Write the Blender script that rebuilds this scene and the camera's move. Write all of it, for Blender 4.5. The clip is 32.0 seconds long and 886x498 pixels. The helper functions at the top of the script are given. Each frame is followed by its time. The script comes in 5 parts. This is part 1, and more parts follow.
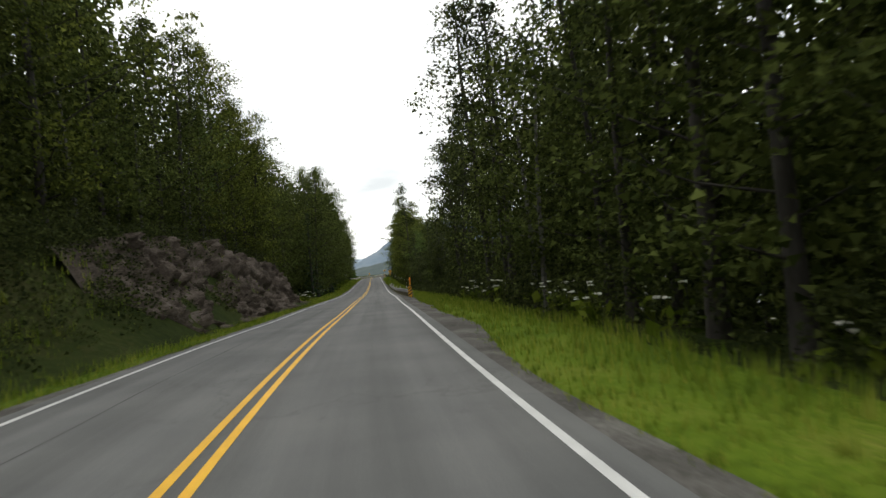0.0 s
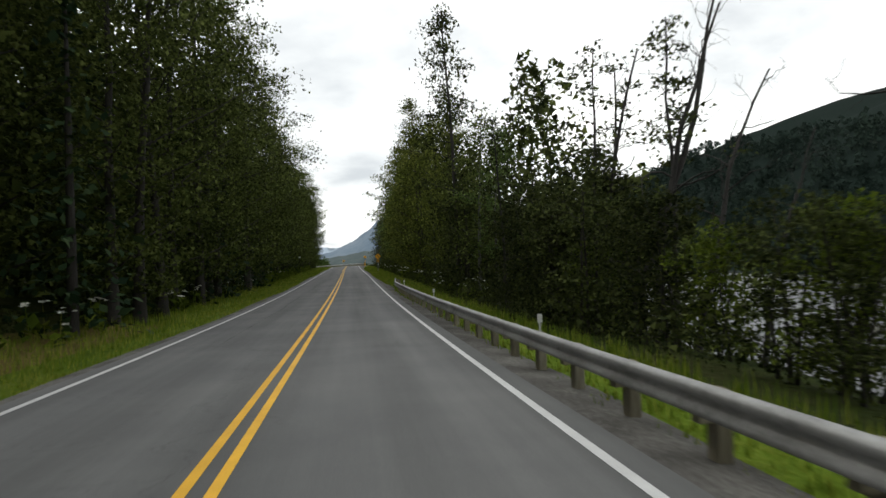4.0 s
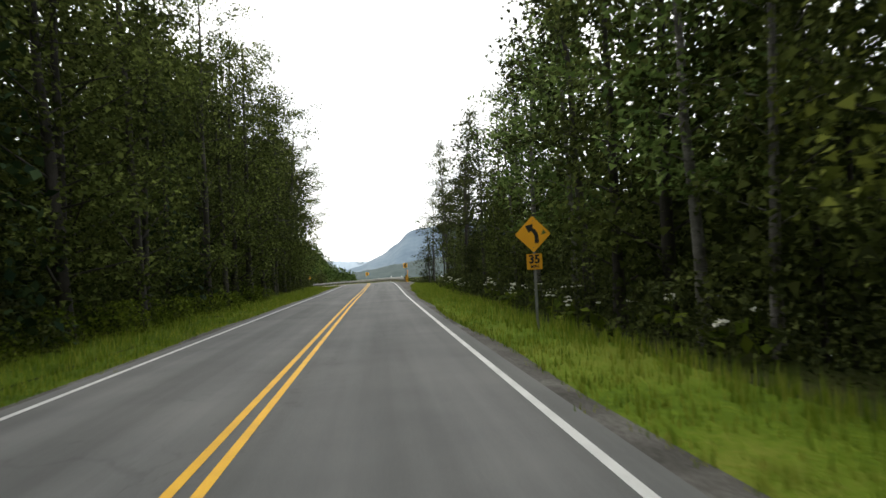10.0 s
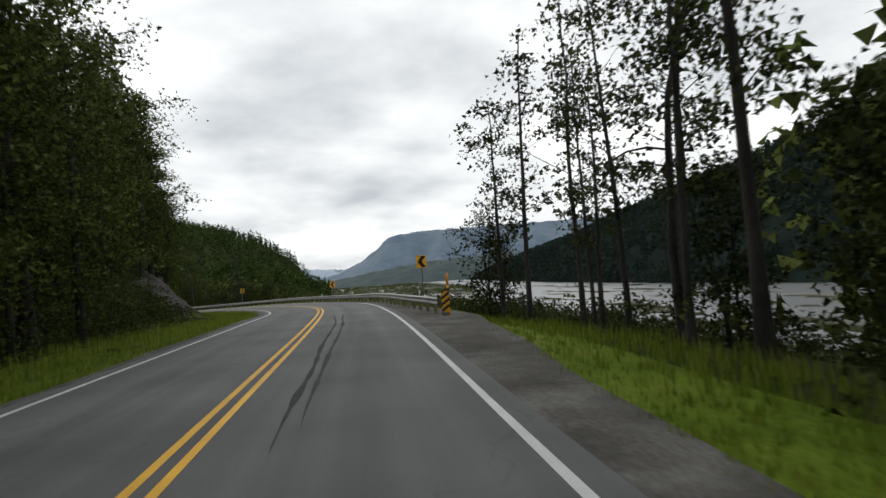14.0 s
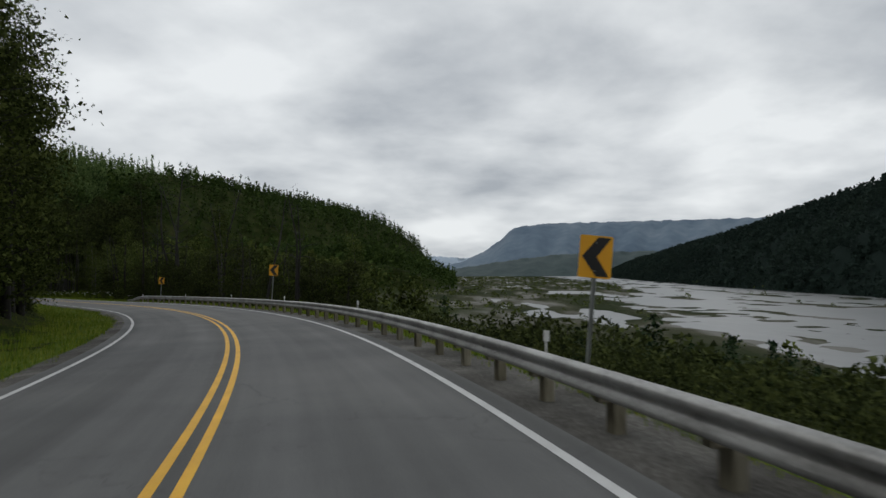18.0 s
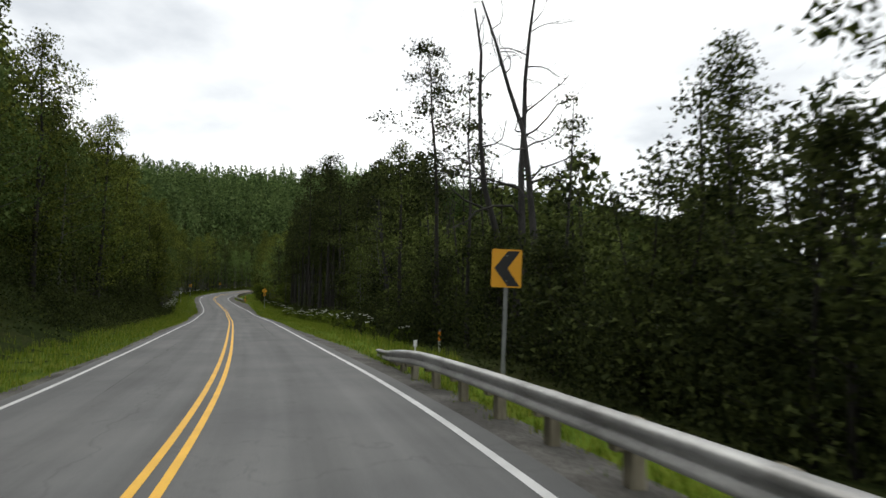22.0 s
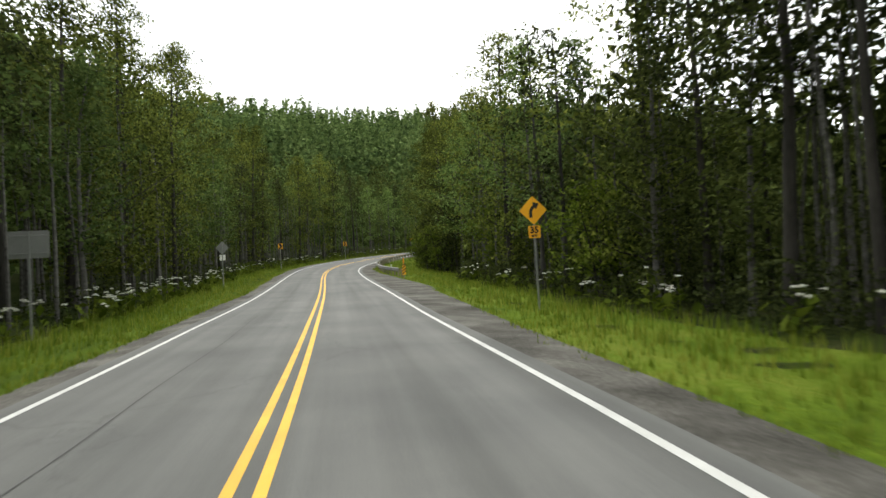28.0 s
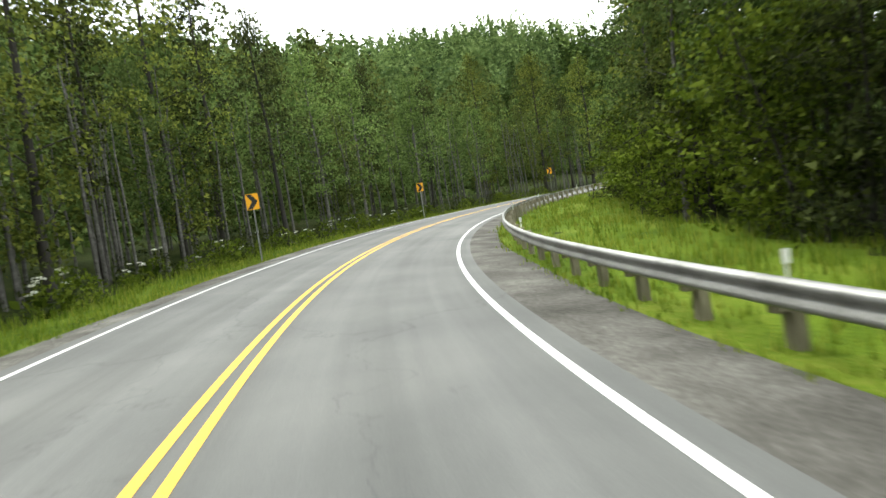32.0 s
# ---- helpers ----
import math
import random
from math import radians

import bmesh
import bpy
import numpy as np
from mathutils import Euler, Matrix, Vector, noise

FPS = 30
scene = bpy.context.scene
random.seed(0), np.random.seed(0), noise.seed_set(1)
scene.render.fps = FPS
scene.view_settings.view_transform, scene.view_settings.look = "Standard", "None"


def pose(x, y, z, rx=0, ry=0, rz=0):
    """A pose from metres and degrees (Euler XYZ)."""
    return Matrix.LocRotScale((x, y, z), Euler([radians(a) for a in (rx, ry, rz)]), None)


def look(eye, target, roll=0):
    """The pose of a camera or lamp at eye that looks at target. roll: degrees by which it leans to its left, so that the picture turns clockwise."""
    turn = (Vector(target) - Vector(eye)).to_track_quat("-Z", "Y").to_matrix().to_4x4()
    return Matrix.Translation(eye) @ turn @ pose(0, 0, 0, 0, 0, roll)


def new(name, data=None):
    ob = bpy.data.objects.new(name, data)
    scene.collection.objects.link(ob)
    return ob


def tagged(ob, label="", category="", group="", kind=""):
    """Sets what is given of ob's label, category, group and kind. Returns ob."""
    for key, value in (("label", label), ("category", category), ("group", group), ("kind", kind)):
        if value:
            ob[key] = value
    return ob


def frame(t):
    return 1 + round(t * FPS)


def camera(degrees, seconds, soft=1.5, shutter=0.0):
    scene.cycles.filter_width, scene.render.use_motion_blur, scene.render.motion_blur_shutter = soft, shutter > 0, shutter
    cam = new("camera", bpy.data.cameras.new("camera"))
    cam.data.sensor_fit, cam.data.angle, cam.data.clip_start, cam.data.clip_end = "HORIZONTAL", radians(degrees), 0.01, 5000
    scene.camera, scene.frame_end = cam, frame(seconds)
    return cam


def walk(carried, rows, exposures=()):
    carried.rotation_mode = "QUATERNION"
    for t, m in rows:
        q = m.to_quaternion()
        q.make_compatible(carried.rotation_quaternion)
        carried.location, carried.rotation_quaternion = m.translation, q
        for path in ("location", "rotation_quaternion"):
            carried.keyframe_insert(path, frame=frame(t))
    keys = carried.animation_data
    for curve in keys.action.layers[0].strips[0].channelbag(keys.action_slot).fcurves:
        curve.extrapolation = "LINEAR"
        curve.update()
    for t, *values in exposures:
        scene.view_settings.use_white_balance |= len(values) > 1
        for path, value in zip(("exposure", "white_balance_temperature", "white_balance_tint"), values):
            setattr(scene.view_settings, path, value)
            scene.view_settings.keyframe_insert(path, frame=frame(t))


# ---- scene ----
LANE = 3.55            # centre line to edge line
EYE = 1.718            # camera above the road

# ---- the road's line: bend (per 100 m) every 14 m, slope (per cent) every 25 m ----
KAPPA = [-0.348, -0.351, -0.221, -0.084, 0.063, -0.076, 0.088, -0.031, -0.0, -0.001, -0.005, 0.011, 0.007, 0.0, 0.02, 0.009, -0.009, -0.018, 
    -0.057, 0.04, -0.007, 0.128, 0.262, 0.7, 0.64, 0.694, 0.76, 0.647, 0.575, 0.59, 0.568, 0.139, 0.018, 0.011, 0.104, 0.052, -0.09, 0.097, 
    0.212, -0.028, 0.105, 0.015, -0.152, -0.424, -0.856, -0.97, -0.973, -1.018, -1.036, -1.03, -1.017, -0.998, -0.984, -0.977]
GRADE = [-0.09, -0.28, -1.94, -1.41, -2.24, -0.93, 0.29, 0.75, 0.54, 0.53, 0.48, 1.09, 0.13, -1.51, -1.07, -2.08, -2.29, -1.72, -1.32, -1.62, 
    -1.28, 0.17, 1.04, 2.28, 3.28, 4.09, 4.52, 3.64, 3.19, 2.72, 2.49]
S = np.arange(-120.0, 790.0, 1.0)


def road_line():
    k = np.interp(S, np.arange(-20, 723, 14.0), KAPPA) / 100
    k[S < -20] = 0
    k *= np.interp(S, [720, 735, 760], [1, 1, 0])
    g = np.interp(S, np.arange(-20, 731, 25.0), GRADE) / 100
    g[S < -20] = 0
    th, z = np.cumsum(k), np.cumsum(g)
    th -= np.interp(0, S, th)
    x, y = np.cumsum(-np.sin(th)), np.cumsum(np.cos(th))
    return (x - np.interp(0, S, x), y - np.interp(0, S, y), z - np.interp(0, S, z), th, 0.06 * np.tanh(k * 100))


ROAD = road_line()


def on(s, lat, dz=0.0):
    """The place at s metres along the road, lat metres to the right of its middle, dz over its surface."""
    x, y, z, th, b = [np.interp(s, S, a) for a in ROAD]
    return np.stack([x + lat * np.cos(th), y + lat * np.sin(th), z + lat * b + dz], -1)


def heading(s):
    return float(np.interp(s, S, ROAD[3]))


# ---- camera: seconds, metres along the road, to the right of its middle, yaw, pitch, roll ----
PATH = [
    (0, -0.00, 1.67, -8.21, 1.45, -5.05),
    (1, 22.59, 1.37, -9.37, 2.18, -3.63),
    (2, 45.11, 1.21, -9.18, 2.01, -2.58),
    (3, 64.90, 1.26, -10.64, 0.66, -2.41),
    (3.5, 73.79, 1.26, -10.23, 0.81, -1.71),
    (5.5, 106.39, 1.42, -10.10, 1.32, -3.37),
    (6, 114.86, 1.36, -8.85, 1.97, -2.26),
    (7, 131.56, 1.45, -7.91, 1.58, -3.27),
    (8, 148.44, 1.51, -7.75, 1.13, -2.52),
    (9, 165.61, 1.62, -7.64, 2.07, -3.32),
    (10, 182.60, 1.65, -7.74, 2.03, -2.95),
    (11, 198.90, 1.65, -7.68, 2.12, -4.92),
    (12, 215.43, 1.76, -8.69, 3.13, -5.14),
    (13, 233.03, 1.90, -9.03, 3.68, -3.57),
    (14, 251.19, 1.97, -9.62, 2.48, -3.91),
    (14.5, 260.36, 1.92, -9.66, 2.59, -3.31),
    (16.5, 295.97, 1.30, -6.39, 2.73, 1.47),
    (17, 304.29, 1.24, -2.98, 2.73, 1.72),
    (18, 321.26, 1.19, 0.98, 2.10, -0.15),
    (19, 337.50, 1.07, 6.68, 3.22, 2.04),
    (20, 354.91, 1.07, 14.37, 2.95, 3.21),
    (21, 372.51, 1.15, 20.53, 3.04, 1.95),
    (22, 390.72, 1.37, 26.01, 3.83, 0.42),
    (23, 408.41, 1.61, 31.60, 2.32, -0.82),
    (24, 425.98, 1.48, 33.83, 0.21, -3.05),
    (25, 444.05, 1.25, 36.40, 0.38, -0.49),
    (25.5, 453.56, 1.24, 37.38, 0.60, -3.15),
    (27.5, 494.05, 1.07, 37.61, 1.04, -3.47),
    (28, 504.96, 0.87, 37.11, 1.15, -2.75),
    (29, 528.00, 0.92, 37.69, 1.01, -3.80),
    (30, 551.16, 0.94, 37.06, 1.38, -3.36),
    (31, 572.62, 1.38, 34.48, -0.28, -7.24),
    (32, 593.32, 1.57, 30.45, -2.05, -9.04),
]
cam = camera(67.65, 32.0, soft=1.5, shutter=0.18)
rows = []
for t, s, lat, yaw, pitch, roll in PATH:
    eye = Vector(on(s, lat, EYE))
    a, b = radians(yaw), radians(pitch)
    rows.append((t, look(eye, eye + Vector((-math.sin(a) * math.cos(b), math.cos(a) * math.cos(b), math.sin(b))), roll)))
# seconds, stops, white balance
EXPOSURES = [(0, 0.48, 6750, 6), (1.5, 0.4, 6700, 6), (2.5, 0.2, 6600, 7), (3.5, 0.12, 6550, 7), (5.5, 0.65, 6700, 6), (7, 0.66, 6800, 6), (9, 1.05, 6800, 6), (11, 0.6, 6650, 6), (12, 0.4, 6550, 7), (13, 0.12, 6500, 8), (14.5, -0.25, 6450, 8),
             (17, -0.6, 6280, 8), (19, -0.68, 6280, 8), (21, -0.38, 6350, 8), (22, 0.2, 6500, 8), (23, 0.4, 6600, 7), (25, 0.8, 6750, 5), (27.5, 1.12, 6800, 4), (29, 0.95, 6800, 4), (30, 0.85, 6750, 4), (31, 1.25, 6700, 3), (32, 1.8, 6650, 2)]
walk(cam, rows, EXPOSURES)

# ---- light: a closed, bright cloud cover over the valley ----
world = bpy.data.worlds.new("sky")
scene.world = world
world.use_nodes = True
nt = world.node_tree
nt.nodes.clear()
N, L = nt.nodes.new, nt.links.new
sky = N("ShaderNodeTexSky")
sky.sky_type, sky.sun_disc = "NISHITA", False
sky.sun_elevation, sky.sun_rotation = radians(48), radians(-60)
coord, sep = N("ShaderNodeTexCoord"), N("ShaderNodeSeparateXYZ")
L(coord.outputs["Generated"], sep.inputs[0])
lift = N("ShaderNodeMath")
lift.operation, lift.inputs[1].default_value = "ADD", 0.24
L(sep.outputs["Z"], lift.inputs[0])
low = N("ShaderNodeMath")
low.operation, low.inputs[1].default_value = "MAXIMUM", 0.05
L(lift.outputs[0], low.inputs[0])
flat = N("ShaderNodeVectorMath")
flat.operation = "DIVIDE"
comb = N("ShaderNodeCombineXYZ")
for i in range(3):
    L(low.outputs[0], comb.inputs[i])
L(coord.outputs["Generated"], flat.inputs[0])
L(comb.outputs[0], flat.inputs[1])
clouds = N("ShaderNodeTexNoise")
clouds.inputs["Scale"].default_value, clouds.inputs["Detail"].default_value = 1.5, 8
clouds.inputs["Roughness"].default_value, clouds.inputs["Distortion"].default_value = 0.5, 0.1
L(flat.outputs[0], clouds.inputs["Vector"])
ramp = N("ShaderNodeValToRGB")
ramp.color_ramp.elements[0].position, ramp.color_ramp.elements[0].color = 0.32, (0.64, 0.668, 0.71, 1)
ramp.color_ramp.elements[1].position, ramp.color_ramp.elements[1].color = 0.63, (1.38, 1.38, 1.37, 1)
L(clouds.outputs["Fac"], ramp.inputs[0])
dim = N("ShaderNodeVectorMath")
dim.operation = "SCALE"
dim.inputs["Scale"].default_value = 0.1
L(sky.outputs[0], dim.inputs[0])
mix = N("ShaderNodeMix")
mix.data_type = "RGBA"
mix.inputs[0].default_value = 0.94
L(dim.outputs[0], mix.inputs[6])
L(ramp.outputs[0], mix.inputs[7])
back = N("ShaderNodeBackground")
back.inputs["Strength"].default_value = 1.0
L(mix.outputs[2], back.inputs["Color"])
L(back.outputs[0], N("ShaderNodeOutputWorld").inputs[0])

sun = new("sun", bpy.data.lights.new("sun", "SUN"))
sun.data.energy, sun.data.angle, sun.data.color = 0.7, radians(25), (1.0, 0.96, 0.9)
sun.matrix_world = look((0, 0, 80), Vector((0, 0, 80)) - Vector((math.sin(radians(-60)) * math.cos(radians(48)), math.cos(radians(-60)) * math.cos(radians(48)), math.sin(radians(48)))))


# ---- materials ----
def material(name, colours, scale=4.0, rough=0.8, bump=0.3, metal=0.0, detail=6, fine=40.0, island=0.0, thin=0.0, stretch=None, bump_scale=None, dist=0.02, spec=0.35):
    """A surface whose colour runs between those given by two scales of noise, with relief."""
    m = bpy.data.materials.new(name)
    m.use_nodes = True
    t = m.node_tree
    t.nodes.clear()
    n, l = t.nodes.new, t.links.new
    out, b = n("ShaderNodeOutputMaterial"), n("ShaderNodeBsdfPrincipled")
    b.inputs["Roughness"].default_value, b.inputs["Metallic"].default_value = rough, metal
    b.inputs["Specular IOR Level"].default_value = 0.03 if island else spec
    geo = n("ShaderNodeNewGeometry")
    vec = geo.outputs["Position"]
    if stretch:
        mp = n("ShaderNodeMapping")
        mp.inputs["Scale"].default_value = stretch
        l(vec, mp.inputs["Vector"])
        vec = mp.outputs[0]
    big, small = n("ShaderNodeTexNoise"), n("ShaderNodeTexNoise")
    for tex, sc in ((big, scale), (small, fine)):
        tex.inputs["Scale"].default_value, tex.inputs["Detail"].default_value = sc, detail
        l(vec, tex.inputs["Vector"])
    mixer = n("ShaderNodeMix")
    mixer.data_type = "FLOAT"
    mixer.inputs[0].default_value = 0.4
    l(big.outputs["Fac"], mixer.inputs[2])
    l(small.outputs["Fac"], mixer.inputs[3])
    fac = mixer.outputs[0]
    if island:
        add = n("ShaderNodeMix")
        add.data_type = "FLOAT"
        add.inputs[0].default_value = island
        l(fac, add.inputs[2])
        l(geo.outputs["Random Per Island"], add.inputs[3])
        fac = add.outputs[0]
    r = n("ShaderNodeValToRGB")
    els = r.color_ramp.elements
    lo, hi = (0.32, 0.68) if not island else (0.28, 0.72)
    for i, c in enumerate(colours):
        p = lo + (hi - lo) * i / max(1, len(colours) - 1)
        e = els[i] if i < 2 else els.new(p)
        e.position, e.color = p, (*c, 1)
    l(fac, r.inputs[0])
    info, hue = n("ShaderNodeObjectInfo"), n("ShaderNodeHueSaturation")
    span = n("ShaderNodeMapRange")
    span.inputs[3].default_value, span.inputs[4].default_value = (0.68, 1.32) if thin else (0.82, 1.18)
    l(info.outputs["Random"], span.inputs[0])
    l(span.outputs[0], hue.inputs["Value"])
    l(r.outputs[0], hue.inputs["Color"])
    l(hue.outputs[0], b.inputs["Base Color"])
    if bump:
        bp = n("ShaderNodeBump")
        bp.inputs["Strength"].default_value, bp.inputs["Distance"].default_value = bump, dist
        l(small.outputs["Fac"] if not bump_scale else big.outputs["Fac"], bp.inputs["Height"])
        l(bp.outputs[0], b.inputs["Normal"])
    if thin:
        tr, ms = n("ShaderNodeBsdfTranslucent"), n("ShaderNodeMixShader")
        l(hue.outputs[0], tr.inputs["Color"])
        ms.inputs[0].default_value = thin
        l(b.outputs[0], ms.inputs[1])
        l(tr.outputs[0], ms.inputs[2])
        l(ms.outputs[0], out.inputs[0])
    else:
        l(b.outputs[0], out.inputs[0])
    return m


ASPHALT = material("asphalt", [(0.1063, 0.1075, 0.1075), (0.1438, 0.145, 0.1425), (0.185, 0.185, 0.1787)], 0.35, 0.85, 0.35, fine=60, dist=0.006)


def wheel_tracks():
    """Paler, polished bands where wheels run, oil between them, and long uneven streaks."""
    t = ASPHALT.node_tree
    n, l = t.nodes.new, t.links.new
    b = [x for x in t.nodes if x.type == "BSDF_PRINCIPLED"][0]
    old = b.inputs["Base Color"].links[0].from_socket
    uv, sp = n("ShaderNodeUVMap"), n("ShaderNodeSeparateXYZ")
    uv.uv_map = "along"
    mp, streak = n("ShaderNodeMapping"), n("ShaderNodeTexNoise")
    mp.inputs["Scale"].default_value = (2.2, 0.05, 1)
    l(uv.outputs[0], mp.inputs[0])
    l(mp.outputs[0], streak.inputs["Vector"])
    streak.inputs["Scale"].default_value, streak.inputs["Detail"].default_value = 1.0, 7
    l(uv.outputs[0], sp.inputs[0])
    mul, cos = n("ShaderNodeMath"), n("ShaderNodeMath")
    mul.operation, mul.inputs[1].default_value = "MULTIPLY", 6.283 / 1.775
    cos.operation = "COSINE"
    l(sp.outputs["X"], mul.inputs[0])
    l(mul.outputs[0], cos.inputs[0])
    band = n("ShaderNodeMath")
    band.operation, band.inputs[1].default_value = "MULTIPLY_ADD", -0.09
    l(cos.outputs[0], band.inputs[0])
    span = n("ShaderNodeMapRange")
    span.inputs[1].default_value, span.inputs[2].default_value, span.inputs[3].default_value, span.inputs[4].default_value = 0.3, 0.7, 0.83, 1.15
    l(streak.outputs["Fac"], span.inputs[0])
    l(span.outputs[0], band.inputs[2])
    crack, thin_ = n("ShaderNodeTexVoronoi"), n("ShaderNodeMapRange")
    crack.feature = "DISTANCE_TO_EDGE"
    mp2 = n("ShaderNodeMapping")
    mp2.inputs["Scale"].default_value = (0.16, 0.07, 1)
    wob, mixv = n("ShaderNodeTexNoise"), n("ShaderNodeVectorMath")
    wob.inputs["Scale"].default_value, wob.inputs["Detail"].default_value = 0.8, 4
    l(uv.outputs[0], wob.inputs["Vector"])
    mixv.operation = "ADD"
    l(uv.outputs[0], mixv.inputs[0])
    l(wob.outputs["Color"], mixv.inputs[1])
    l(mixv.outputs[0], mp2.inputs[0])
    l(mp2.outputs[0], crack.inputs["Vector"])
    crack.inputs["Scale"].default_value = 1.0
    thin_.inputs[1].default_value, thin_.inputs[2].default_value, thin_.inputs[3].default_value, thin_.inputs[4].default_value = 0.0, 0.006, 0.8, 1.0
    l(crack.outputs["Distance"], thin_.inputs[0])
    both = n("ShaderNodeMath")
    both.operation = "MULTIPLY"
    l(band.outputs[0], both.inputs[0])
    l(thin_.outputs[0], both.inputs[1])
    sc = n("ShaderNodeVectorMath")
    sc.operation = "SCALE"
    l(old, sc.inputs[0])
    l(both.outputs[0], sc.inputs["Scale"])
    l(sc.outputs[0], b.inputs["Base Color"])


wheel_tracks()
VERGE = material("mown_verge", [(0.036, 0.0633, 0.0072), (0.09, 0.138, 0.012), (0.156, 0.1725, 0.03)], 0.3, 0.95, 0.9, fine=9, dist=0.12, spec=0.05)
TAR = material("tar_seal", [(0.06, 0.06, 0.06), (0.095, 0.095, 0.095)], 3, 0.95, 0.2, spec=0.05)
WHITE_LINE = material("white_line_paint", [(0.55, 0.55, 0.54), (0.78, 0.78, 0.77)], 1.5, 0.6, 0.2, fine=45)
YELLOW_LINE = material("yellow_line_paint", [(0.62, 0.33, 0.02), (0.85, 0.48, 0.03)], 1.5, 0.6, 0.2, fine=45)
GRAVEL = material("gravel", [(0.046, 0.0437, 0.0379), (0.1012, 0.0966, 0.0874), (0.1955, 0.1886, 0.1725)], 0.7, 0.95, 1.0, fine=14, dist=0.04, spec=0.1)
GRASS = material("grass_blades", [(0.066, 0.1092, 0.012), (0.1416, 0.1955, 0.0192), (0.24, 0.253, 0.0456)], 0.15, 0.6, 0, island=0.5, thin=0.25)
# wide leaf ramps: dark and bright ends stand in for crown shade and highlights
LEAF = material("poplar_leaves", [(0.0161, 0.0238, 0.0059), (0.0538, 0.07, 0.0176), (0.1344, 0.161, 0.0431)], 0.3, 0.8, 0, fine=1.6, detail=3, island=0.4, thin=0.3)
LEAF_MID = material("cottonwood_leaves", [(0.018, 0.028, 0.005), (0.085, 0.105, 0.02), (0.2, 0.225, 0.045)], 0.3, 0.8, 0, fine=1.6, detail=3, island=0.4, thin=0.32)
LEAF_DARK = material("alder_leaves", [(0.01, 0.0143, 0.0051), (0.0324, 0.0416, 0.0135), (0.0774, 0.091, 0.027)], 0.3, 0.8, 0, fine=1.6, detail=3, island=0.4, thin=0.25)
LEAF_LIGHT = material("willow_leaves", [(0.026, 0.042, 0.005), (0.08, 0.115, 0.012), (0.15, 0.185, 0.026)], 0.3, 0.8, 0, fine=1.6, detail=3, island=0.4, thin=0.3)
LEAF_ASPEN = material("aspen_leaves", [(0.0308, 0.0546, 0.0156), (0.0924, 0.1404, 0.0364), (0.1837, 0.2405, 0.078)], 0.3, 0.8, 0, fine=1.6, detail=3, island=0.4, thin=0.34)
LEAF_HILL = material("mixed_forest_leaves", [(0.0127, 0.0242, 0.0066), (0.0317, 0.0528, 0.0132), (0.0655, 0.0946, 0.022)], 0.05, 0.8, 0, fine=1.6, detail=3, island=0.3, thin=0.2)
LEAF_VALLEY = material("valley_forest_leaves", [(0.0361, 0.0616, 0.023), (0.0953, 0.143, 0.046), (0.1806, 0.2365, 0.0878)], 0.06, 0.8, 0, fine=1.6, detail=3, island=0.35, thin=0.28)
# forest across the river: distance haze mixed into the leaf colours, bluish and low-contrast
FAR_LEAF = material("hazed_far_forest", [(0.0182, 0.0298, 0.025), (0.0259, 0.0403, 0.0326), (0.0365, 0.0538, 0.0403)], 0.02, 0.8, 0, fine=1.6, detail=3, island=0.15, thin=0.35)
NEEDLES = material("spruce_needles", [(0.008, 0.018, 0.009), (0.02, 0.036, 0.015), (0.035, 0.055, 0.022)], 0.3, 0.6, 0, island=0.5, thin=0.1)
BARK = material("grey_bark", [(0.0084, 0.0072, 0.006), (0.0216, 0.0192, 0.0162), (0.042, 0.0384, 0.0336)], 2.5, 0.9, 0.8, fine=18, stretch=(1, 1, 0.25))
BIRCH = material("pale_bark", [(0.0279, 0.026, 0.0229), (0.0744, 0.0713, 0.0651), (0.1426, 0.1395, 0.1302)], 3, 0.8, 0.5, fine=16, stretch=(1, 1, 2.2))
DEADWOOD = material("weathered_dead_wood", [(0.01, 0.009, 0.008), (0.026, 0.024, 0.022), (0.055, 0.052, 0.048)], 2.5, 0.9, 0.6, fine=20, stretch=(1, 1, 0.2))
ROCK = material("brown_rock", [(0.022, 0.017, 0.0135), (0.074, 0.06, 0.05), (0.165, 0.14, 0.122)], 0.6, 0.92, 1.0, fine=7, dist=0.09, spec=0.1, stretch=(1, 1, 2.2))
SCREE = material("grey_scree", [(0.03, 0.027, 0.024), (0.075, 0.069, 0.062), (0.14, 0.13, 0.118)], 1.1, 0.95, 1.0, fine=7, dist=0.12)
STEEL = material("weathered_galvanised_steel", [(0.13, 0.128, 0.122), (0.28, 0.278, 0.27), (0.42, 0.42, 0.41)], 1.2, 0.5, 0.1, metal=0.55, fine=25)
POST_WOOD = material("weathered_timber_post", [(0.09, 0.08, 0.055), (0.19, 0.17, 0.12), (0.28, 0.26, 0.2)], 3, 0.9, 0.5, fine=22, stretch=(1, 1, 0.2))
SIGN_YELLOW = material("yellow_sign_sheet", [(0.78, 0.36, 0.015), (0.86, 0.42, 0.02)], 2, 0.45, 0)
SIGN_BLACK = material("black_sign_ink", [(0.012, 0.012, 0.012), (0.02, 0.02, 0.02)], 2, 0.5, 0)
SIGN_BACK = material("bare_aluminium_sign_back", [(0.18, 0.186, 0.18), (0.252, 0.258, 0.252)], 2, 0.5, 0.05, metal=0.5)
ORANGE = material("orange_plastic", [(0.7, 0.2, 0.01), (0.85, 0.3, 0.02)], 2, 0.5, 0)
WHITE_PLASTIC = material("white_plastic", [(0.6, 0.6, 0.58), (0.75, 0.75, 0.73)], 3, 0.5, 0)
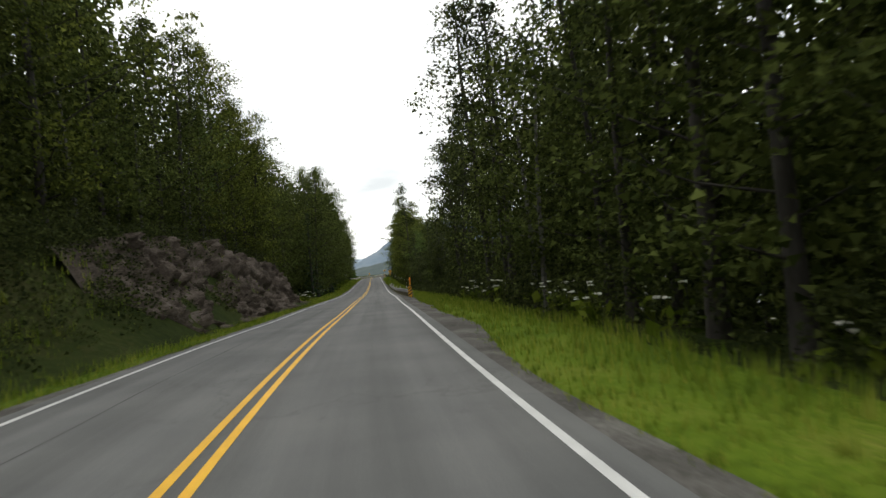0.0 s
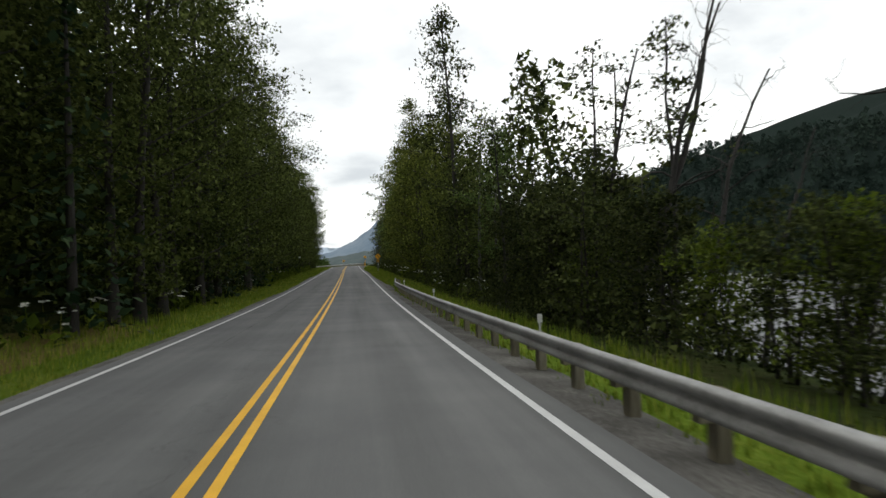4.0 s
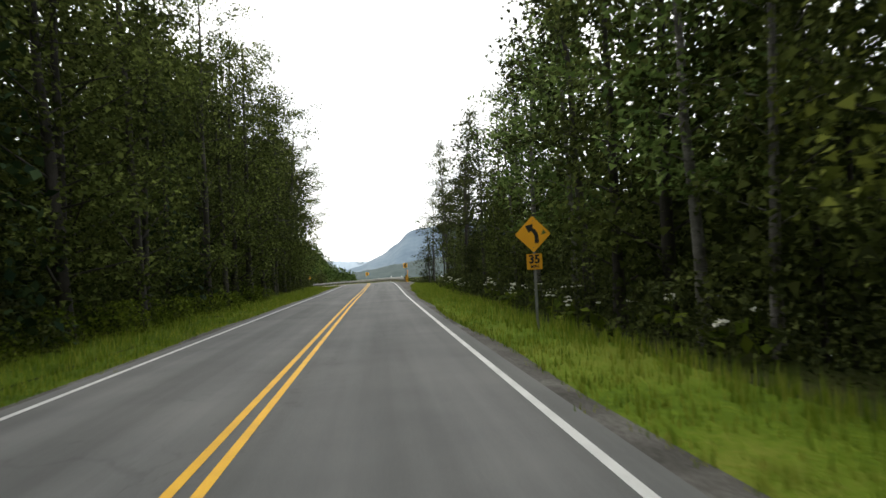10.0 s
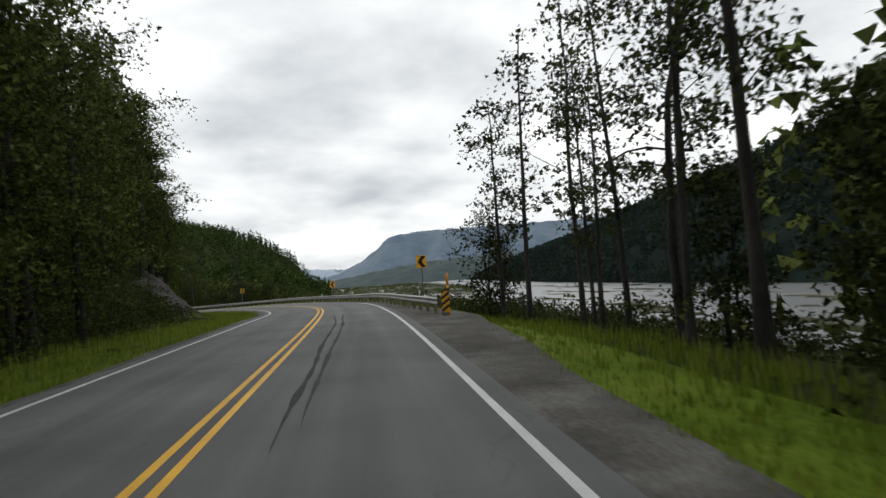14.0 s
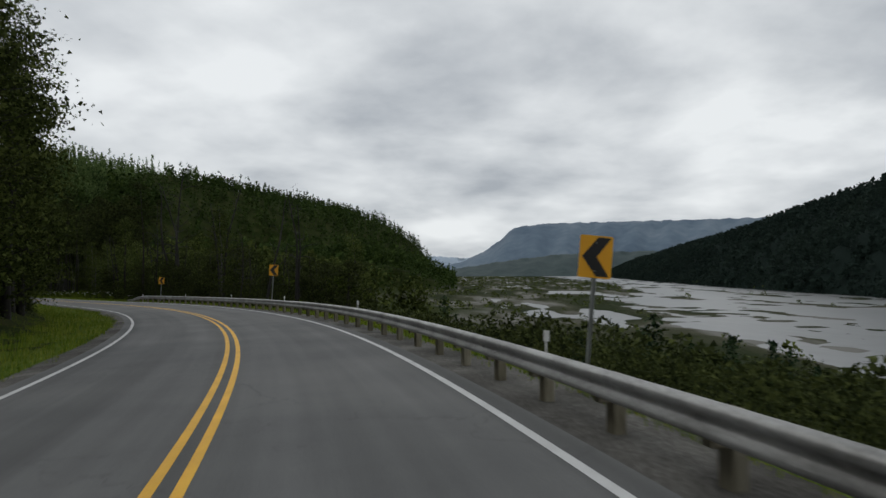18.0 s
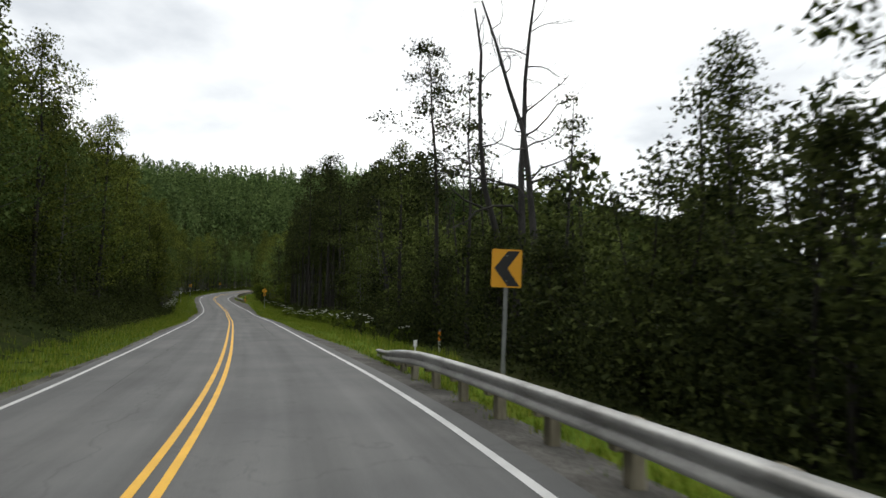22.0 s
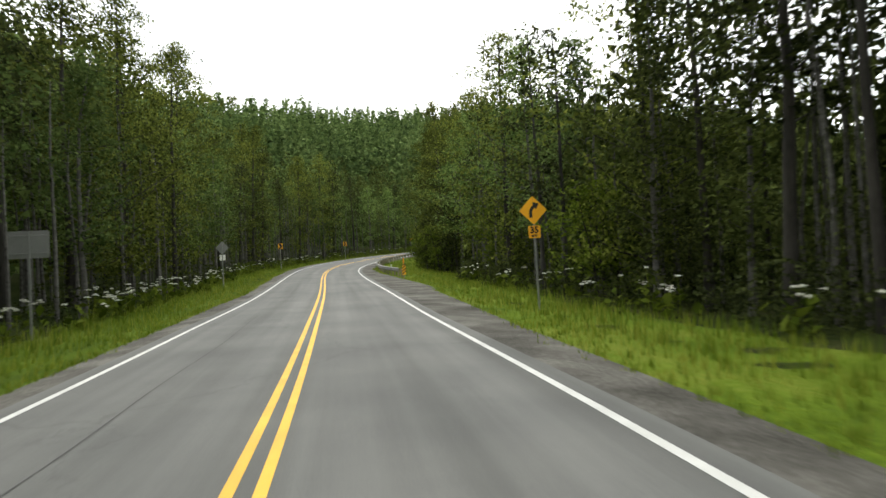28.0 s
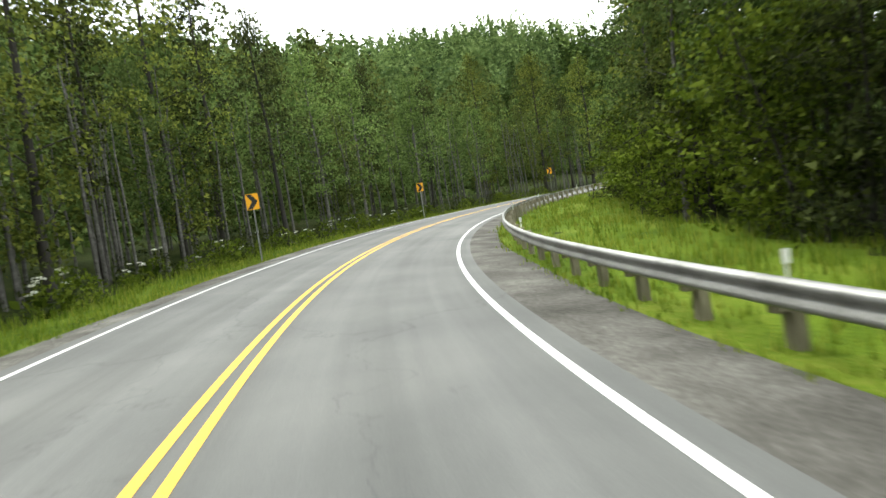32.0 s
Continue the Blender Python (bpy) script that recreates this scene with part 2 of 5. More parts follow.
UMBEL = material("white_umbel_flowers", [(0.5, 0.5, 0.44), (0.72, 0.72, 0.66)], 3, 0.7, 0, thin=0.2)
# far ranges: aerial haze is painted into their base colours, paler with distance
MOUNTAIN = material("haze_tinted_mountain", [(0.07, 0.105, 0.15), (0.105, 0.145, 0.19), (0.15, 0.19, 0.23)], 0.004, 0.95, 0, fine=0.02)
FOOTHILL = material("hazed_wooded_foothills", [(0.022, 0.038, 0.042), (0.036, 0.056, 0.056), (0.055, 0.078, 0.074)], 0.012, 0.95, 0, fine=0.06)
FAR_RANGE = material("haze_paled_range", [(0.38, 0.46, 0.55), (0.45, 0.53, 0.62)], 0.004, 0.95, 0, fine=0.02)


WATER = material("silty_river_water", [(0.095, 0.099, 0.1), (0.125, 0.129, 0.13), (0.155, 0.159, 0.16)], 0.02, 0.34, 0.25, fine=0.35, dist=0.3, stretch=(1, 0.4, 1))


def ground_material():
    """Grass and forest litter, giving way to gravel on the low river flats; forest shade is painted in across the
    river.
    """
    m = material("valley_ground", [(0.012, 0.018, 0.006), (0.026, 0.036, 0.01), (0.05, 0.05, 0.02)], 0.12, 0.95, 0.8, fine=3.0, dist=0.2, spec=0.02)
    t = m.node_tree
    n, l = t.nodes.new, t.links.new
    b = [x for x in t.nodes if x.type == "BSDF_PRINCIPLED"][0]
    old = b.inputs["Base Color"].links[0].from_socket
    geo, sp = n("ShaderNodeNewGeometry"), n("ShaderNodeSeparateXYZ")
    l(geo.outputs["Position"], sp.inputs[0])
    patch = n("ShaderNodeTexNoise")
    patch.inputs["Scale"].default_value, patch.inputs["Detail"].default_value = 0.02, 8
    l(geo.outputs["Position"], patch.inputs["Vector"])
    wob = n("ShaderNodeMath")
    wob.operation, wob.inputs[1].default_value = "MULTIPLY_ADD", 3.0
    l(patch.outputs["Fac"], wob.inputs[0])
    l(sp.outputs["Z"], wob.inputs[2])
    ht = n("ShaderNodeMapRange")
    ht.inputs[1].default_value, ht.inputs[2].default_value = -8.3, -7.4
    l(wob.outputs[0], ht.inputs[0])
    bars = n("ShaderNodeTexNoise")
    bars.inputs["Scale"].default_value, bars.inputs["Detail"].default_value = 0.06, 8
    flow = n("ShaderNodeMapping")
    flow.inputs["Scale"].default_value = (1.0, 0.3, 1.0)
    l(geo.outputs["Position"], flow.inputs["Vector"])
    l(flow.outputs[0], bars.inputs["Vector"])
    rp = n("ShaderNodeValToRGB")
    rp.color_ramp.elements[0].position, rp.color_ramp.elements[0].color = 0.42, (0.028, 0.036, 0.016, 1)
    rp.color_ramp.elements[1].position, rp.color_ramp.elements[1].color = 0.62, (0.18, 0.176, 0.16, 1)
    rp.color_ramp.elements.new(0.52).color = (0.062, 0.063, 0.04, 1)
    l(bars.outputs["Fac"], rp.inputs[0])
    mx = n("ShaderNodeMix")
    mx.data_type = "RGBA"
    l(ht.outputs[0], mx.inputs[0])
    l(rp.outputs[0], mx.inputs[6])
    l(old, mx.inputs[7])
    # east of the river: ground colour darkened to match the forest's self-shaded crowns
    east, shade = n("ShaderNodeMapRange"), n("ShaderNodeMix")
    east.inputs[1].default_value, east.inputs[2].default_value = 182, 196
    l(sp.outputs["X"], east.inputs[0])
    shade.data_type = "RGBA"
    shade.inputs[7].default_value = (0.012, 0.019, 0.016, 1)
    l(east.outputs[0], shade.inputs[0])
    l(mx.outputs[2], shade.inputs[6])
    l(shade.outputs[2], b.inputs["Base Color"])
    return m


GROUND = ground_material()


# ---- mesh helpers ----
def np_mesh(name, verts, faces, mat, smooth=False):
    """A mesh from arrays of places and of faces that all have the same number of corners."""
    verts, faces = np.asarray(verts, np.float32), np.asarray(faces, np.int32)
    me, k = bpy.data.meshes.new(name), faces.shape[1]
    me.vertices.add(len(verts))
    me.vertices.foreach_set("co", verts.ravel())
    me.loops.add(faces.size)
    me.loops.foreach_set("vertex_index", faces.ravel())
    me.polygons.add(len(faces))
    me.polygons.foreach_set("loop_start", np.arange(0, faces.size, k, dtype=np.int32))
    if smooth:
        me.polygons.foreach_set("use_smooth", np.ones(len(faces), bool))
    me.materials.append(mat)
    me.update(calc_edges=True)
    return me


def bm_mesh(name, bm, mat, smooth=False):
    me = bpy.data.meshes.new(name)
    bm.normal_update()
    for f in bm.faces:
        f.smooth = smooth
    bm.to_mesh(me)
    bm.free()
    me.materials.append(mat)
    return me


def part(name, me, parent, m=None, label=""):
    ob = new(name, me)
    ob.parent = parent
    if m is not None:
        ob.matrix_basis = m
    return tagged(ob, label)


def thing(name, label, category, m=None, group="", kind=""):
    ob = new(name)
    ob.empty_display_size = 0.3
    if m is not None:
        ob.matrix_basis = m
    return tagged(ob, label, category, group, kind)


def box_bm(size, at=(0, 0, 0), bevel=0.0, bm=None):
    bm = bm or bmesh.new()
    r = bmesh.ops.create_cube(bm, size=1.0, matrix=Matrix.Translation(at) @ Matrix.Diagonal((*size, 1)))
    if bevel:
        edges = list({e for v in r["verts"] for e in v.link_edges})
        bmesh.ops.bevel(bm, geom=edges, offset=bevel, segments=1, affect="EDGES")
    return bm


def tube(points, radii, n=6):
    """A tapered tube along the points: places and four-cornered faces."""
    p = np.asarray(points, float)
    d = np.gradient(p, axis=0)
    d /= np.linalg.norm(d, axis=1, keepdims=True) + 1e-9
    ref = np.where(np.abs(d[:, 2:3]) > 0.9, np.array([[1.0, 0, 0]]), np.array([[0, 0, 1.0]]))
    u = np.cross(d, ref)
    u /= np.linalg.norm(u, axis=1, keepdims=True) + 1e-9
    v = np.cross(d, u)
    a = np.linspace(0, 2 * np.pi, n, endpoint=False)
    ring = p[:, None] + np.asarray(radii, float)[:, None, None] * (np.cos(a)[None, :, None] * u[:, None] + np.sin(a)[None, :, None] * v[:, None])
    i = np.arange(len(p) - 1)[:, None] * n
    j = np.arange(n)[None]
    f = np.stack([i + j, i + (j + 1) % n, i + n + (j + 1) % n, i + n + j], -1).reshape(-1, 4)
    return ring.reshape(-1, 3), f


def joined(pieces):
    vs, fs, k = [], [], 0
    for v, f in pieces:
        vs.append(v)
        fs.append(f + k)
        k += len(v)
    return np.concatenate(vs), np.concatenate(fs)


def strip(s, lats, dz):
    """A band along the road: for each s, places at the given lats (arrays or numbers) and heights."""
    cols = [on(s, np.broadcast_to(a, s.shape), np.broadcast_to(z, s.shape)) for a, z in zip(lats, dz)]
    v = np.stack(cols, 1)
    n, k = v.shape[:2]
    i = (np.arange(n - 1)[:, None] * k + np.arange(k - 1)[None]).ravel()
    return v.reshape(-1, 3), np.stack([i, i + 1, i + k + 1, i + k], -1)


def smooth(a, b, x):
    t = np.clip((np.asarray(x, float) - a) / (b - a), 0, 1)
    return t * t * (3 - 2 * t)


def wave(x, y, size, seed=0):
    """Soft uneven ground, between about -1 and 1."""
    r = np.random.RandomState(seed)
    out = np.zeros(np.shape(x))
    for k in range(9):
        a, f, ph = r.uniform(0, 6.28), (0.6 + 0.35 * k) / size, r.uniform(0, 6.28)
        out += np.sin((x * np.cos(a) + y * np.sin(a)) * f * 6.28 + ph + 1.3 * np.sin((x * np.sin(a) - y * np.cos(a)) * f * 3.1 + ph)) / (1 + 0.5 * k)
    return out / 2.6


# ---- the lie of the land ----
FINE = slice(None, None, 2)


def nearest(x, y):
    """For places, how far along the road they lie and how far to its right."""
    x, y = np.ravel(x), np.ravel(y)
    s, lat = np.empty(len(x)), np.empty(len(x))
    rx, ry, rs, rt = ROAD[0][FINE], ROAD[1][FINE], S[FINE], ROAD[3][FINE]
    for i in range(0, len(x), 4000):
        c = slice(i, i + 4000)
        d = (x[c, None] - rx) ** 2 + (y[c, None] - ry) ** 2
        k = d.argmin(1)
        dx, dy = x[c] - rx[k], y[c] - ry[k]
        al = -np.sin(rt[k]) * dx + np.cos(rt[k]) * dy
        ac = np.cos(rt[k]) * dx + np.sin(rt[k]) * dy
        s[c] = rs[k] + np.clip(al, -1.2, 1.2)
        lat[c] = np.sign(ac) * np.sqrt(d.min(1) - np.clip(al, -1.2, 1.2) ** 2 + 1e-9)
    return s, lat


WATER_Z = -11.0
CUT_S = [-120, 0, 25, 48, 74, 90, 108, 258, 285, 312, 344, 396, 440, 494, 516, 790]
CUT_H = [2.5, 2.5, 4.4, 5.6, 4.8, 3.2, 1.0, 1.0, 1.6, 5.0, 5.0, 4.0, 4.0, 3.0, 0.6, 0.6]


def FAR_BANK(y):
    """The foot of the wooded ridge across the river."""
    return np.interp(y, [-2000, 0, 600, 800, 1360, 2500, 4000], [230, 200, 200, 217, 295, 490, 760])


def land(x, y):
    """The ground's height."""
    shape = np.shape(x)
    x, y = np.ravel(np.asarray(x, float)), np.ravel(np.asarray(y, float))
    s, lat = nearest(x, y)
    zr, bank = np.interp(s, S, ROAD[2]), np.interp(s, S, ROAD[4])
    edge = zr + np.clip(lat, -5, 5) * bank
    # to the right: down to the river's flats
    xs = np.interp(y, [-300, 300, 390, 615, 760, 1000, 2000, 3000], [42, 50, 58, 78, 130, 175, 250, 340])
    dry = np.clip((xs - x) / 12, -1, 1)
    flats = WATER_Z + np.where(dry > 0, 0.45, 0.14) * dry - 0.02 + 0.34 * wave(x * 1.25, y * 0.6, 46, 3) + 0.26 * wave(x * 1.3, y * 0.55, 17, 4)
    flats = np.clip(flats, WATER_Z - 1.2, WATER_Z + 0.3 + 0.5 * np.clip(dry, 0, 1))
    flats = flats - 1.0 * smooth(0.35, 0.6, wave(x * 1.1, y * 0.22, 42, 21)) * np.clip(dry, 0, 1) * smooth(380, 520, y)
    reach = np.interp(s, [-120, 60, 80, 110, 250, 285, 396, 430, 455, 790], [60, 45, 30, 34, 40, 45, 45, 80, 150, 150])
    even = np.interp(s, [268, 290, 400, 430], [0, 1, 1, 0])
    fall = smooth(7.5, reach, lat) * (1 - even) + np.clip((lat - 6.2) / (reach - 6.2), 0, 1) * even
    right = edge - 0.16 - 0.25 * smooth(5, 8.5, lat) + (flats - edge + 0.41) * fall
    # to the left: verge, cut bank, wooded slope
    up = -lat
    rise = np.interp(s, CUT_S, CUT_H)
    foot = np.interp(s, [0, 72, 95, 268, 304, 790], [6.8, 6.8, 8.0, 9.0, 8.5, 9.0])
    wide = np.interp(s, [10, 25, 72, 86], [6.5, 3.4, 3.4, 6.5])
    left = edge - 0.16 - 0.2 * smooth(4.6, 6.4, up) + rise * smooth(foot, foot + wide, up) + np.clip(up - foot - 5, 0, 60) * np.interp(s, [0, 240, 304, 455, 530, 790], [0.16, 0.1, 0.22, 0.16, 0.08, 0.08])
    z = np.where(lat > 0, right, left)
    z = np.where(np.abs(lat) < 4.3, edge - 0.14, z)
    # the wooded ridge to the left, and the one over the river
    xf = np.interp(y, [-300, 0, 120, 240, 345, 450, 550, 650, 750, 950, 1300, 1550, 5000], [-40, -40, -50, -75, -130, -205, -240, -265, -235, -95, -10, -60, -300])
    open_flat = smooth(-60, 20, x) * smooth(30, 80, np.abs(lat)) * smooth(600, 690, y)
    z = z * (1 - open_flat) + flats * open_flat
    d = xf - x + 12 * wave(x, y, 160, 7)
    z = z + np.where(d > 0, (86 - 10 * smooth(540, 640, y) + 16 * smooth(760, 900, y)) * (1 - np.exp(-np.clip(d, 0, None) / 75)), 0) * smooth(10, 45, up) * (1 + 0.06 * wave(x, y, 130, 8)) * smooth(-900, -200, y)
    e = x - FAR_BANK(y) + 9 * wave(x, y, 150, 9)
    top = np.interp(y, [-600, 320, 540, 800, 950, 1400, 2200, 3400], [112, 116, 150, 126, 108, 95, 78, 20])
    z = z + np.where(e > 0, top * (1 - np.exp(-np.clip(e, 0, None) / 120)) * (1 + 0.1 * wave(x, y, 330, 10)), 0)
    z = z + np.where(np.abs(lat) > 8, 0.12 * wave(x, y, 9, 5), 0)
    return z.reshape(shape)


def lines(*runs, far=4000.0):
    """Grid lines: even runs of (from, to, step), one after another, then ever wider out to far at both ends."""
    mid = np.concatenate([np.arange(a, b, st) for a, b, st in runs])
    lo, hi = runs[0][2] * 1.13 ** np.arange(1, 60), runs[-1][2] * 1.13 ** np.arange(1, 60)
    lo, hi = np.cumsum(lo), np.cumsum(hi)
    return np.concatenate([mid[0] - lo[lo < far][::-1], mid, mid[-1] + hi[hi < far]])


gx, gy = lines((-250, 48, 2.5), (48, 320, 3.2)), lines((-30, 640, 2.5), (640, 1100, 7.0))
X, Y = np.meshgrid(gx, gy, indexing="ij")
Z = land(X, Y)
nx, ny = X.shape
i = (np.arange(nx - 1)[:, None] * ny + np.arange(ny - 1)[None]).ravel()
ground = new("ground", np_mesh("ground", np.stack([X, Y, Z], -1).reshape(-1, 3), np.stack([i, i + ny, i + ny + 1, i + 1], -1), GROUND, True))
tagged(ground, "grassy verge, wooded slopes and river flats", "ground", kind="structure")

wx, wy = np.linspace(25, 900, 40), np.linspace(-900, 3800, 80)
X, Y = np.meshgrid(wx, wy, indexing="ij")
i = (np.arange(39)[:, None] * 80 + np.arange(79)[None]).ravel()
water = new("water", np_mesh("water", np.stack([X, Y, X * 0 + WATER_Z], -1).reshape(-1, 3), np.stack([i, i + 80, i + 81, i + 1], -1), WATER))
tagged(water, "grey silty water of a braided river", "river", kind="structure")


def ridge(name, dist, az, el, mat, label, depth):
    """A far range: azimuths (degrees to the left of +y) and the heights at which its crest stands over the horizon."""
    a = np.linspace(az[0], az[-1], 160)
    e = np.interp(a, az, el) + 0.05 * np.sin(a * 9) * np.sin(a * 3.7) + 0.03 * np.sin(a * 31)
    v = []
    for k, (f, r) in enumerate(((0, 0), (0.35, 0.25), (0.7, 0.6), (0.93, 0.9), (1, 1), (0.6, 1.5))):
        dd = dist + depth * r + (40 * np.sin(a * 2.3 + k) if 0 < k < 4 else 0)
        v.append(np.stack([10 - np.sin(np.radians(a)) * dd, 320 + np.cos(np.radians(a)) * dd, -14 + (np.tan(np.radians(e)) * (dist + depth) + 14) * f], -1))
    v = np.stack(v, 1)
    j = (np.arange(159)[:, None] * 6 + np.arange(5)[None]).ravel()
    ob = new(name, np_mesh(name, v.reshape(-1, 3), np.stack([j, j + 6, j + 7, j + 1], -1), mat, True))
    return tagged(ob, label, "mountain", kind="structure")


# far ranges, their blue and pale haze carried by the materials
ridge("backdrop_mountain", 3300, [-34, -25, -15, -8, -5.2, -4.0, -2.6, -0.4, 3.4], [4.2, 4.3, 4.3, 4.25, 3.95, 2.9, 1.9, 0.9, 0.3], MOUNTAIN, "flat-topped mountain beyond the river, blue haze painted into its colour", 700)
ridge("backdrop_range", 4300, [-6, -1, 2, 5, 11], [0.9, 1.3, 1.5, 1.2, 0.9], FAR_RANGE, "far range at the valley's end, painted pale for haze", 300)

ridge("backdrop_foothills", 2300, [-34, -22, -14, -9, -5, -2, 1], [1.8, 1.8, 1.8, 1.6, 1.15, 0.7, 0.2], FOOTHILL, "dark wooded foothills across the river, blue haze in their colour", 500)

# ---- the road ----
rs = np.arange(-110.0, 780.0, 1.0)
ROAD_LATS = [-3.95, -2, 0, 2, 3.95]
v, f = strip(rs, ROAD_LATS, [-0.03, 0, 0.0, 0, -0.03])
road_mesh = np_mesh("road", v, f, ASPHALT, True)
flat_map = np.stack(np.broadcast_arrays(np.array(ROAD_LATS)[None], rs[:, None]), -1).reshape(-1, 2)
road_mesh.uv_layers.new(name="along").data.foreach_set("uv", flat_map[f.ravel()].astype(np.float32).ravel())
tagged(new("road", road_mesh), "two-lane road of worn grey asphalt", "road", kind="structure")
rnd = np.random.RandomState(5)
ragged = np.convolve(rnd.randn(len(rs) + 12), np.hanning(15)[1:-1] / 7, "valid") * 0.3
wide_r = np.interp(rs, [0, 25, 57, 70, 138, 160, 215, 240, 262, 277, 293, 400, 420, 450, 470, 500, 522, 545, 562, 580, 620, 690], [4.5, 4.8, 5.1, 4.9, 4.6, 4.3, 4.3, 4.5, 5.3, 6.6, 5.4, 4.8, 4.65, 4.35, 4.3, 4.5, 5.3, 6.5, 6.3, 5.6, 5.1, 5.0]) + ragged
wide_l = -np.interp(rs, [0, 240, 285, 410, 480, 525, 600], [4.3, 4.35, 4.7, 4.45, 4.4, 4.8, 5.0]) + ragged
for nm, lats in (("shoulder_east", [3.9, 4.1, wide_r]), ("shoulder_west", [wide_l, -4.1, -3.9])):
    dz = [-0.035, -0.03, -0.09] if "east" in nm else [-0.09, -0.03, -0.035]
    v, f = strip(rs, lats, dz)
    tagged(new(nm, np_mesh(nm, v, f, GRAVEL, True)), "gravel shoulder along the asphalt", "shoulder", kind="structure")
for nm, lat, w, mat, label in (("edge_line_east", LANE, 0.06, WHITE_LINE, "white edge line"), ("edge_line_west", -LANE, 0.06, WHITE_LINE, "white edge line"),
                               ("centre_line_east", 0.13, 0.055, YELLOW_LINE, "solid yellow centre line"), ("centre_line_west", -0.13, 0.055, YELLOW_LINE, "solid yellow centre line")):
    z = -0.03 * (abs(lat) - 2) / 1.95 if abs(lat) > 2 else 0
    v, f = strip(rs, [lat - w, lat + w], [z + 0.006, z + 0.006])
    tagged(new(nm, np_mesh(nm, v, f, mat)), label, "road marking", kind="structure")

# grassy verges, laid over the ground from the gravel to the wood's edge
for nm, side in (("verge_east", 1), ("verge_west", -1)):
    vs = np.arange(-110.0, 780.0, 1.5)
    cols = []
    inner = np.interp(vs, rs, wide_r if side == 1 else wide_l)
    outer = np.interp(vs, [0, 70, 270, 282, 405, 416, 490, 515, 555, 566, 660], [8.6, 7.0, 8.0, 5.9, 5.9, 8.4, 8.8, 10.4, 10.8, 12.0, 12.0]) if side == 1 else -np.interp(vs, [0, 80, 112, 122, 200, 270, 300, 335, 500, 530], [7.2, 7.0, 7.0, 9.5, 9.5, 10.5, 10.0, 9.6, 10.0, 10.0])
    for k in np.linspace(0, 1, 7):
        lat = inner * (1 - k) + outer * k
        p = on(vs, lat)
        p[:, 2] = np.maximum(land(p[:, 0], p[:, 1]) + 0.07, -99) - (0.1 if k == 1 else 0)
        if k == 0:
            p[:, 2] = on(vs, lat, -0.1)[:, 2]
        cols.append(p)
    if side < 0:
        cols = cols[::-1]
    v = np.stack(cols, 1)
    i = (np.arange(len(vs) - 1)[:, None] * 7 + np.arange(6)[None]).ravel()
    tagged(new(nm, np_mesh(nm, v.reshape(-1, 3), np.stack([i, i + 1, i + 8, i + 7], -1), VERGE, True)), "green grassy verge beside the gravel shoulder", "verge", kind="structure")


DRY_GRASS = material("dry_bank_grass", [(0.045, 0.045, 0.012), (0.11, 0.088, 0.028), (0.16, 0.125, 0.05)], 0.35, 0.95, 0.9, fine=6, dist=0.15, spec=0.03)
vs = np.arange(64.0, 118.0, 1.0)
end = np.minimum(smooth(64, 74, vs), 1 - smooth(104, 117, vs))
cols = []
for k in np.linspace(0, 1, 9):
    q = on(vs, -6.3 - 5.2 * k * (0.15 + 0.85 * end))
    q[:, 2] = land(q[:, 0], q[:, 1]) + np.where(k in (0, 1), 0.0, 0.13) * end
    cols.append(q)
i = (np.arange(len(vs) - 1)[:, None] * 9 + np.arange(8)[None]).ravel()
tagged(new("bank_grass", np_mesh("bank_grass", np.stack(cols[::-1], 1).reshape(-1, 3), np.stack([i, i + 1, i + 10, i + 9], -1), DRY_GRASS, True)), "dry brown and olive grass on the cut bank", "grass bank", kind="structure")


# ---- trees ----
def leaf_cards(centres, size, rng, up=0.35):
    """A small folded leaf card at each centre."""
    n = len(centres)
    a = rng.randn(n, 3)
    a /= np.linalg.norm(a, axis=1, keepdims=True)
    nrm = rng.randn(n, 3) + np.array([0, 0, up * 3])
    b = np.cross(nrm, a)
    b /= np.linalg.norm(b, axis=1, keepdims=True) + 1e-9
    c = np.cross(a, b)
    sz = size * rng.uniform(0.65, 1.35, (n, 1))
    a, b, c = a * sz * 0.62, b * sz * 0.42, c * sz * 0.12
    v = np.stack([centres - a, centres + b + c, centres + a, centres - b + c], 1).reshape(-1, 3)
    return v, np.arange(4 * n).reshape(-1, 4)


def leaf_tris(centres, size, rng, up=0.35):
    """A three-cornered leaf clump at each centre, for trees further off."""
    n = len(centres)
    a = rng.randn(n, 3)
    a /= np.linalg.norm(a, axis=1, keepdims=True)
    b = np.cross(rng.randn(n, 3) + np.array([0, 0, up * 3]), a)
    b /= np.linalg.norm(b, axis=1, keepdims=True) + 1e-9
    sz = size * rng.uniform(0.6, 1.4, (n, 1))
    a, b = a * sz * 0.6, b * sz * 0.5
    return np.stack([centres - a, centres + a * 0.8 + b, centres + a * 0.8 - b], 1).reshape(-1, 3), np.arange(3 * n).reshape(-1, 3)


